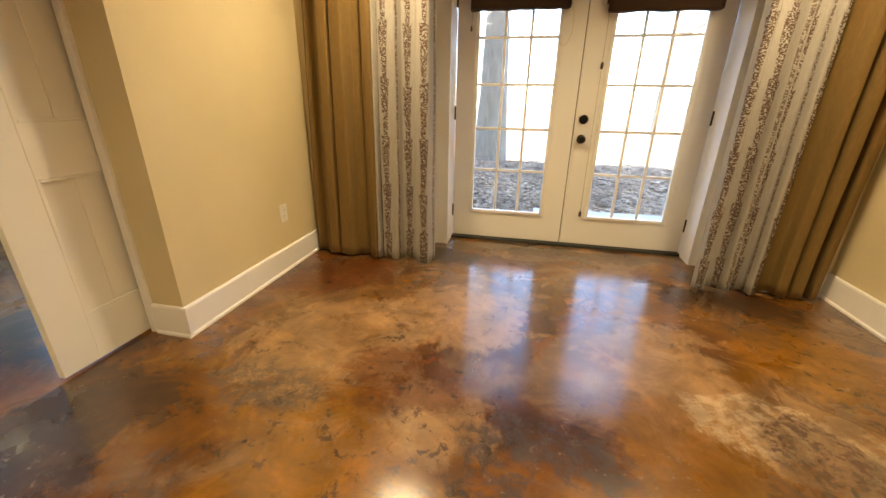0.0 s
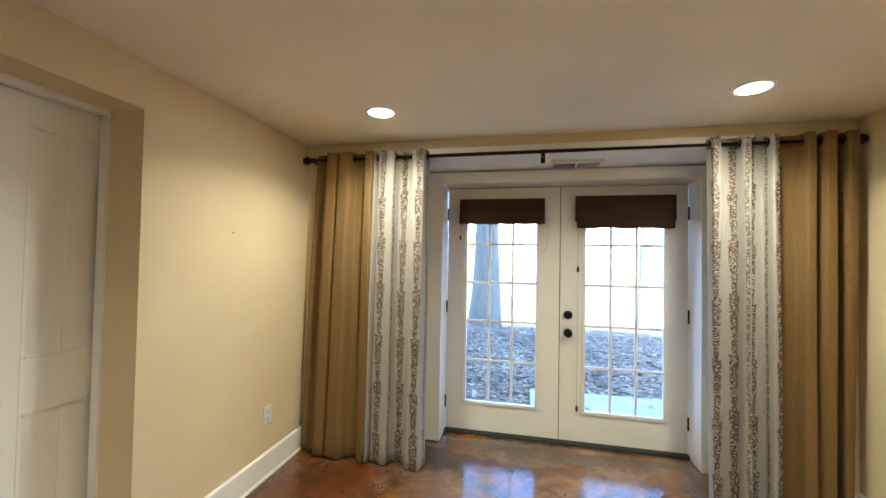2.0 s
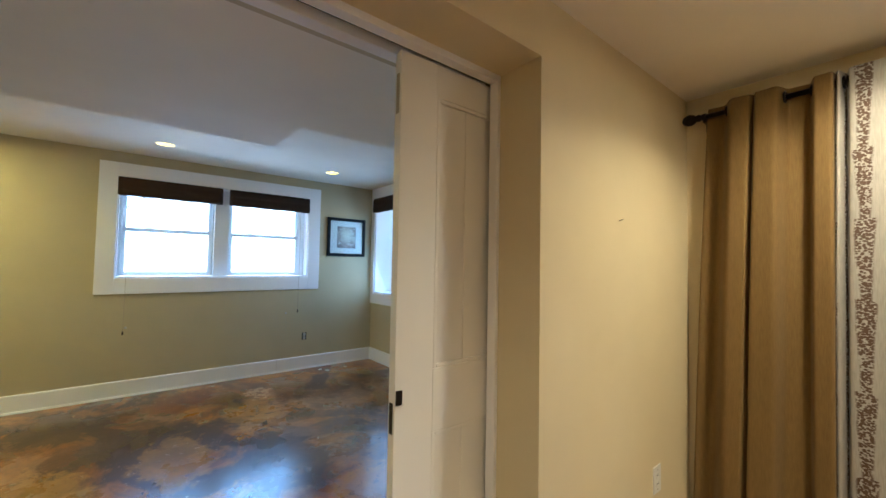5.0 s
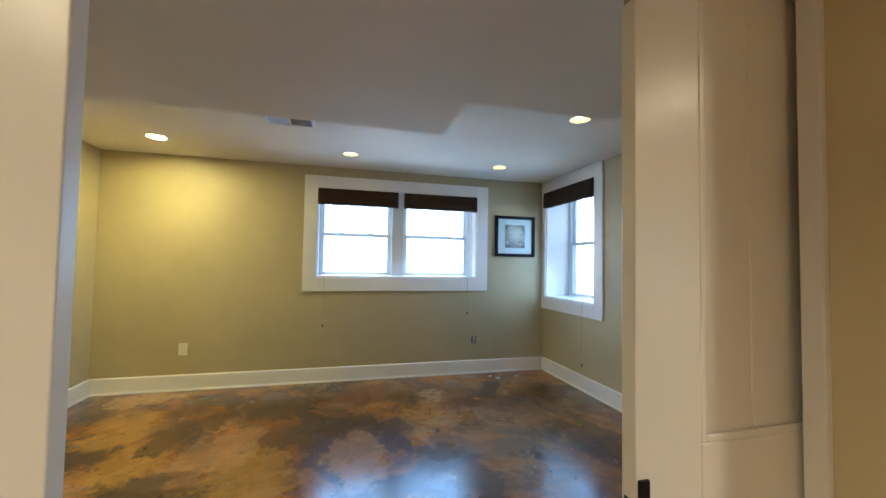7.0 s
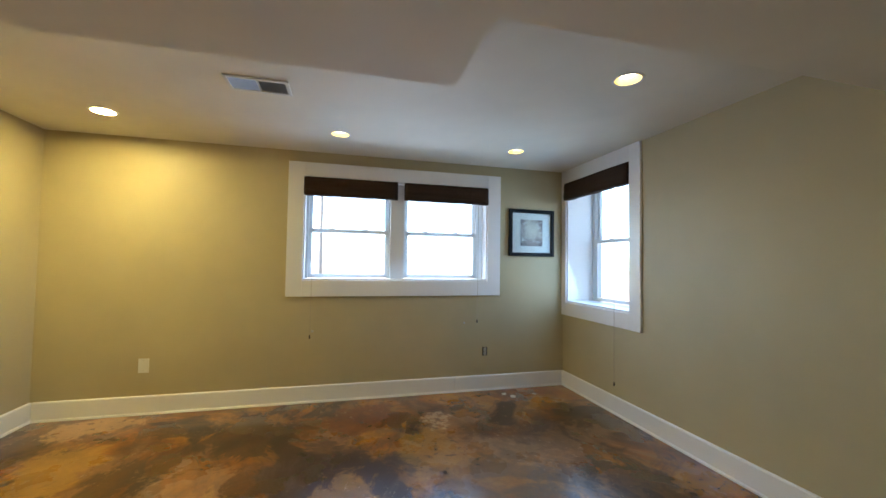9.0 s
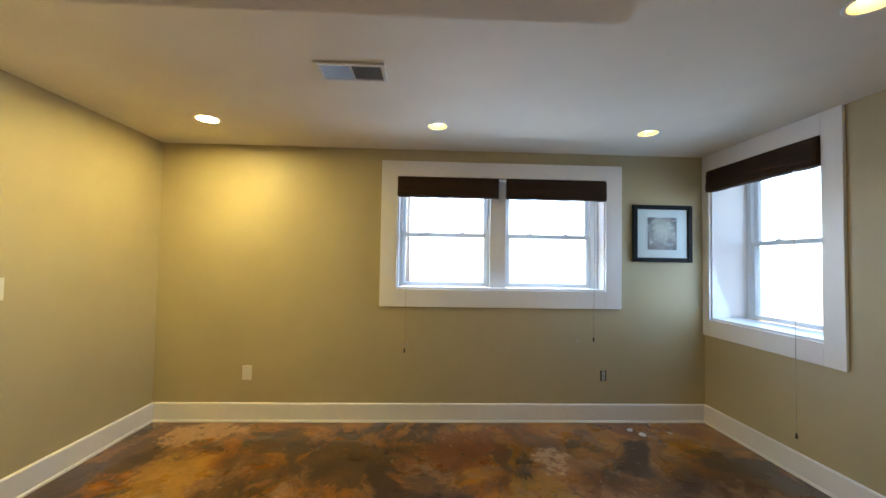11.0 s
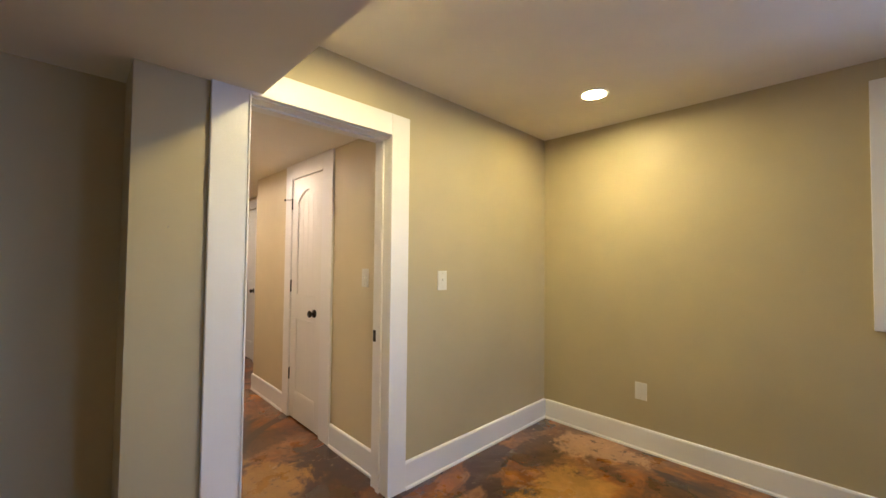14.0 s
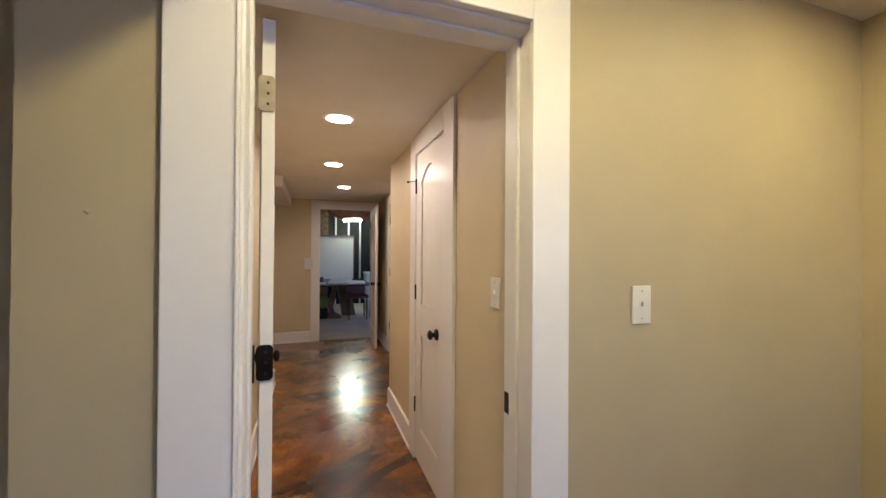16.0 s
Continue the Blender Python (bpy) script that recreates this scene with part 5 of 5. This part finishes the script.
# pocket doors: the leaf half drawn out of the wall, and its pair opposite
def pocket(y_edge, sign, label):
    m = Matrix.Translation((-0.215, y_edge, 0.012)) @ (TO_EAST if sign > 0 else Matrix.Rotation(radians(-90), 4, "Z") @ Matrix.Translation((0, -0.035, 0)))
    d = panel_door("pocket_door", label, m, 0.86, 2.062, 0.0, None, None, split=(0.82, 1.03), stile=0.148, group="pair of pocket doors")
    bpy.context.view_layer.update()
    s = sign
    e = y_edge - s * 0.0012
    part("edge_latch", bbox(-0.242, -0.223, min(e, y_edge), max(e, y_edge), 0.86, 0.955), BRONZE, d, "dark edge latch plate")
    part("edge_bolt", bbox(-0.241, -0.224, min(e, y_edge), max(e, y_edge), 1.87, 2.0), STEEL, d, "steel flush bolt in the edge")
    part("pull", bbox(-0.2155, -0.2085, min(y_edge + s * 0.004, y_edge + s * 0.026), max(y_edge + s * 0.004, y_edge + s * 0.026), 0.95, 0.995, 0.002), BRONZE, d, "dark bronze flush pull")
    return d


pocket(2.806, 1, "white pocket door drawn partly out of the wall")
pocket(1.957, -1, "white pocket door drawn partly out of the opposite wall")

# ---- storage room, seen through the end doorway ----
wb = thing("whiteboard", (-2.55, -9.0, 0), "large white board in a dark frame, leaning upright", "whiteboard")
part("panel", bbox(-2.935, -2.06, -9.02, -9.0, 0.62, 1.775, 0.003), WBOARD, wb)
for q in ((-2.965, -2.935, 0.58, 1.81), (-2.06, -2.035, 0.58, 1.81), (-2.935, -2.06, 1.785, 1.81), (-2.935, -2.06, 0.58, 0.62)):
    part("frame_side", bbox(q[0], q[1], -9.03, -8.985, q[2], q[3], 0.004), WALNUT, wb)
for x in (-2.86, -2.09):
    part("leg", bbox(x - 0.02, x + 0.02, -9.06, -9.02, 0, 0.7, 0.003), WALNUT, wb)
fr_s = thing("stud_frame", (-2.8, -9.5, 0), "bare pale studs in front of black plastic sheeting", "stud wall")
for x in (-4.1, -3.78, -3.46, -3.165, -2.864, -2.531, -2.2, -1.8):
    part("stud", bbox(x - 0.02, x + 0.02, -9.55, -9.50, 0, 2.9, 0.003), STUD, fr_s)
part("plate", bbox(-4.5, 0.1, -9.55, -9.50, 2.82, 2.9), STUD, fr_s)
# crumpled sheeting behind the studs
bm = bmesh.new()
nx_, nz_ = 60, 16
gs = [[bm.verts.new((-4.5 + 4.6 * i / nx_, -9.60 + 0.05 * noise.noise(Vector((i * 0.35, j * 0.3, 2.0))), 2.9 * j / nz_)) for j in range(nz_ + 1)] for i in range(nx_ + 1)]
for i in range(nx_):
    for j in range(nz_):
        bm.faces.new((gs[i][j], gs[i + 1][j], gs[i + 1][j + 1], gs[i][j + 1])).smooth = True
tagged(obj("plastic_sheeting", bm, PLASTICB), "crumpled black plastic sheeting hung behind studs", "sheeting")
# paper-faced insulation sagging under the joists
bm = bmesh.new()
gs = [[bm.verts.new((-3.4 + 1.1 * i / 30, -8.2 + 0.9 * j / 8, 2.24 - 0.10 * math.sin(math.pi * i / 15) ** 2 + 0.10 * noise.noise(Vector((i * 0.3, j * 0.4, 0))))) for j in range(9)] for i in range(31)]
for i in range(30):
    for j in range(8):
        bm.faces.new((gs[i][j], gs[i + 1][j], gs[i + 1][j + 1], gs[i][j + 1])).smooth = True
ins = tagged(obj("insulation_batt", bm, INSUL), "reddish paper-faced insulation sagging from the ceiling", "insulation")
sm = ins.modifiers.new("thickness", "SOLIDIFY")
sm.thickness = 0.44
sm.offset = 1.0
for x in (-3.9, -3.3, -2.7, -2.1, -1.5):
    tagged(obj("ceiling_joist", bbox(x - 0.02, x + 0.02, -9.5, -5.52, 2.64, 2.9, 0.003), BRICKM), "rough dark ceiling joist", "joist", "ceiling joists", kind="structure")
pier = thing("brick_pier", (-2.2, -9.3, 0), "rough brick pier up to the joists", "brick pier")
part("core", bbox(-2.33, -1.81, -9.44, -9.18, 0, 2.9), BRICKM, pier)
course = bbox(0, 0.2, 0, 0.02, 0, 0.062, 0.004, 1)
proto = obj("brick", course, BRICKM)
proto.parent = pier
proto.matrix_parent_inverse = pier.matrix_world.inverted()
first = True
for r in range(12):
    for k in range(2):
        o = proto if first else new("brick", proto.data)
        first = False
        o.parent = pier
        o.matrix_parent_inverse = pier.matrix_world.inverted()
        o.matrix_basis = Matrix.Translation((-2.32 + 0.215 * k + (0.1 if r % 2 else 0), -9.192, 1.95 + 0.075 * r))
strip = thing("strip_light", (-2.75, -8.9, 2.16), "bright white fluorescent strip light", "ceiling light")
part("housing", bbox(-3.15, -2.65, -8.96, -8.84, 2.215, 2.255, 0.004), TRIM, strip)
part("tube", lathe([(0.030, -3.12), (0.030, -2.68)], 14, "X", (0, -8.9, 2.186)), glow("cool_tube", (0.95, 1.0, 0.52), 14.0), strip, "glowing white tube")
for x in (-3.05, -2.75):
    part("hanger", bbox(x - 0.004, x + 0.004, -8.904, -8.896, 2.255, 2.9), STEEL, strip)

tb = thing("table", (-2.55, -6.95, 0), "dark glossy table on a sculpted wooden base, cluttered", "table")
part("tabletop", bbox(-3.05, -1.85, -8.30, -6.60, 0.735, 0.765, 0.008), DARKTOP, tb)
for s in (0, 1):
    bm = bmesh.new()
    # a leaning slab, and a leg that curls out into a foot
    prof = [(-2.86, 0.0), (-2.57, 0.0), (-2.455, 0.735), (-2.71, 0.735)] if s == 0 else [(-2.56, 0.0), (-2.19, 0.0), (-2.21, 0.045), (-2.29, 0.10), (-2.265, 0.25), (-2.30, 0.42), (-2.40, 0.735), (-2.453, 0.735), (-2.42, 0.40), (-2.365, 0.25), (-2.40, 0.11), (-2.50, 0.06)]
    a = [bm.verts.new((x, -7.90 + 0.26 * s, z)) for x, z in prof]
    b = [bm.verts.new((x, -7.68 + 0.26 * s, z)) for x, z in prof]
    bm.faces.new(a), bm.faces.new(b)
    for k in range(len(prof)):
        bm.faces.new((a[k], a[(k + 1) % len(prof)], b[(k + 1) % len(prof)], b[k]))
    bmesh.ops.recalc_face_normals(bm, faces=bm.faces[:])
    bmesh.ops.bevel(bm, geom=bm.edges[:], offset=0.012, segments=2, affect="EDGES")
    part("pedestal", bm, WALNUT, tb, "curved walnut pedestal")
for x in (-2.02,):
    part("leg", bbox(x - 0.015, x + 0.015, -6.67, -6.64, 0, 0.735, 0.003), BLACK, tb)
ch = thing("chair", (-2.83, -7.25, 0), "dark red chair with thin metal legs pushed under the table", "chair")
part("seat", bbox(-3.05, -2.62, -7.55, -7.05, 0.44, 0.50, 0.02), OXBLOOD, ch)
part("backrest", bbox(-3.05, -2.62, -7.58, -7.53, 0.50, 0.72, 0.02), OXBLOOD, ch)
for x in (-3.02, -2.66):
    for y in (-7.52, -7.08):
        part("leg", tube([(x, y, 0.0), (x, y, 0.45)], 0.010, 8), BLACK, ch)
for k, (y, z, r, x0, x1) in enumerate(((-6.95, 0.792, 0.027, -2.75, -2.25), (-7.03, 0.790, 0.024, -2.82, -2.30), (-6.90, 0.838, 0.022, -2.70, -2.28))):
    rl = thing("paper_roll", ((x0 + x1) / 2, y, z), "white paper plan rolled up on the table", "paper roll", "rolled plans")
    part("sheet", tube([(x0, y - 0.04, z), (x1, y + 0.03, z)], r, 14), PAPER, rl)
pt = thing("paper_tray", (-2.72, -7.0, 0.766), "flat stack of papers on the table", "papers")
part("stack", bbox(-2.95, -2.62, -7.15, -6.85, 0.765, 0.80, 0.003), PAPER, pt)
dc = thing("ornament", (-2.13, -6.9, 0.765), "small brown and white ornament on the table", "ornament")
part("body", lathe([(0.0, 0.0), (0.05, 0.005), (0.06, 0.04), (0.03, 0.08), (0.04, 0.12), (0.0, 0.15)], 14, "Z", (-2.12, -6.9, 0.765)), WALNUT, dc)
part("base", bbox(-2.20, -2.05, -6.95, -6.82, 0.765, 0.80, 0.006), PAPER, dc)
bn = thing("storage_bag", (-2.10, -7.5, 0), "olive green fabric bag on the floor", "bag")
part("body", bbox(-2.28, -1.95, -7.65, -7.35, 0.22, 0.45, 0.06, 3), OLIVE, bn)
part("base", bbox(-2.26, -1.97, -7.63, -7.37, 0.0, 0.22, 0.03), BLACK, bn)
for k, z in enumerate((0.0, 0.305, 0.61)):
    tub = thing("storage_tub", (-3.45, -8.3, z), "pale plastic storage tub stacked with others", "storage tub", "stacked tubs")
    part("body", bbox(-3.75, -3.14, -8.55, -8.1, z, z + 0.27, 0.02), TUBW if k != 1 else PAPER, tub)
    part("lid", bbox(-3.77, -3.12, -8.57, -8.08, z + 0.27, z + 0.30, 0.008), PAPER, tub)

# ---- outdoors ----
tagged(obj("patio", bbox(1.75, 4.4, 5.13, 6.42, -0.2, -0.03, 0.01), PATIO), "pale concrete pad outside the patio doors", "patio", kind="structure")
tagged(obj("step_slab", bbox(0.2, 1.75, 5.13, 5.5, -0.2, -0.035, 0.01), PATIO), "narrow concrete apron outside the doors", "patio", kind="structure")


def tree(x, y, z, r, h, seed):
    rnd = random.Random(seed)
    t = thing("tree", (x, y, z), "bare winter tree with rough pale bark", "tree", "trees behind the house")
    pts, bm = [], bmesh.new()
    rings, n = [], 14
    for k in range(13):
        u = k / 12
        c = Vector((x + 0.12 * math.sin(3 * u + seed) * u, y + 0.12 * math.cos(2 * u + seed) * u, z - 0.05 + h * u))
        rr = r * (1.0 - 0.72 * u) * (1.25 - 0.25 * min(1, u * 8))
        pts.append((c, rr))
        rings.append([bm.verts.new(c + Vector((math.cos(2 * math.pi * i / n), math.sin(2 * math.pi * i / n), 0)) * rr * (1 + 0.08 * math.sin(3 * i + k))) for i in range(n)])
    for a, b in zip(rings, rings[1:]):
        for i in range(n):
            bm.faces.new((a[i], a[(i + 1) % n], b[(i + 1) % n], b[i])).smooth = True
    part("trunk", bm, BARK, t)
    for k in range(9):
        u = 0.35 + 0.6 * k / 9
        c, rr = pts[int(u * 12)]
        a = rnd.uniform(0, 6.28)
        L = h * rnd.uniform(0.18, 0.34) * (1.2 - u * 0.6)
        chain = [c + Vector((math.cos(a) * L * s, math.sin(a) * L * s, L * (0.55 * s + 0.25 * s * s))) for s in (0, 0.3, 0.6, 0.85, 1.0)]
        lb = part("limb", tube(chain, rr * 0.32, 7), BARK, t)
        for q in range(3):
            p = chain[2 + q % 3]
            b2 = a + rnd.uniform(-1, 1)
            tw = [p, p + Vector((math.cos(b2), math.sin(b2), 0.7)) * L * 0.3, p + Vector((math.cos(b2 + 0.3), math.sin(b2 + 0.3), 1.0)) * L * 0.5]
            part("twig", tube(tw, rr * 0.12, 5), BARK, lb)
    return t


tree(0.75, 11.0, -0.14, 0.33, 9, 1)
tree(5.4, 15.0, -0.8, 0.22, 11, 2)
tree(-5.5, 14.0, -0.7, 0.25, 10, 3)
tree(-30.0, 0.7, -0.06, 0.18, 12, 4)
# fallen leaves near the doors, curled, lying at random
rnd = random.Random(4)
vs, fs = [], []
for _ in range(5200):
    x, y = rnd.uniform(-2.5, 6.5), 5.2 + 5.2 * rnd.random() ** 1.1
    on_pad = 1.7 < x < 4.45 and y < 6.45
    if on_pad and rnd.random() < 0.93:
        continue
    a, s, tl = rnd.uniform(0, 6.28), rnd.uniform(0.035, 0.075), rnd.uniform(-0.5, 0.5)
    z = (-0.028 if on_pad else -0.058) + rnd.uniform(0.004, 0.035)
    c, sn = math.cos(a), math.sin(a)
    i = len(vs)
    for u, v, w in ((-1, 0, 0.3), (0, -0.5, 0), (1, 0, 0.35), (0, 0.5, 0)):
        vs.append((x + s * (u * c - v * sn), y + s * (u * sn + v * c), z + s * (w * 0.6 + tl * v)))
    fs.append((i, i + 1, i + 2)), fs.append((i, i + 2, i + 3))
me = bpy.data.meshes.new("fallen_leaves")
me.from_pydata(vs, [], fs)
me.materials.append(LEAF)
tagged(new("fallen_leaves", me), "dry brown leaves scattered over the ground", "leaves", kind="stuff")
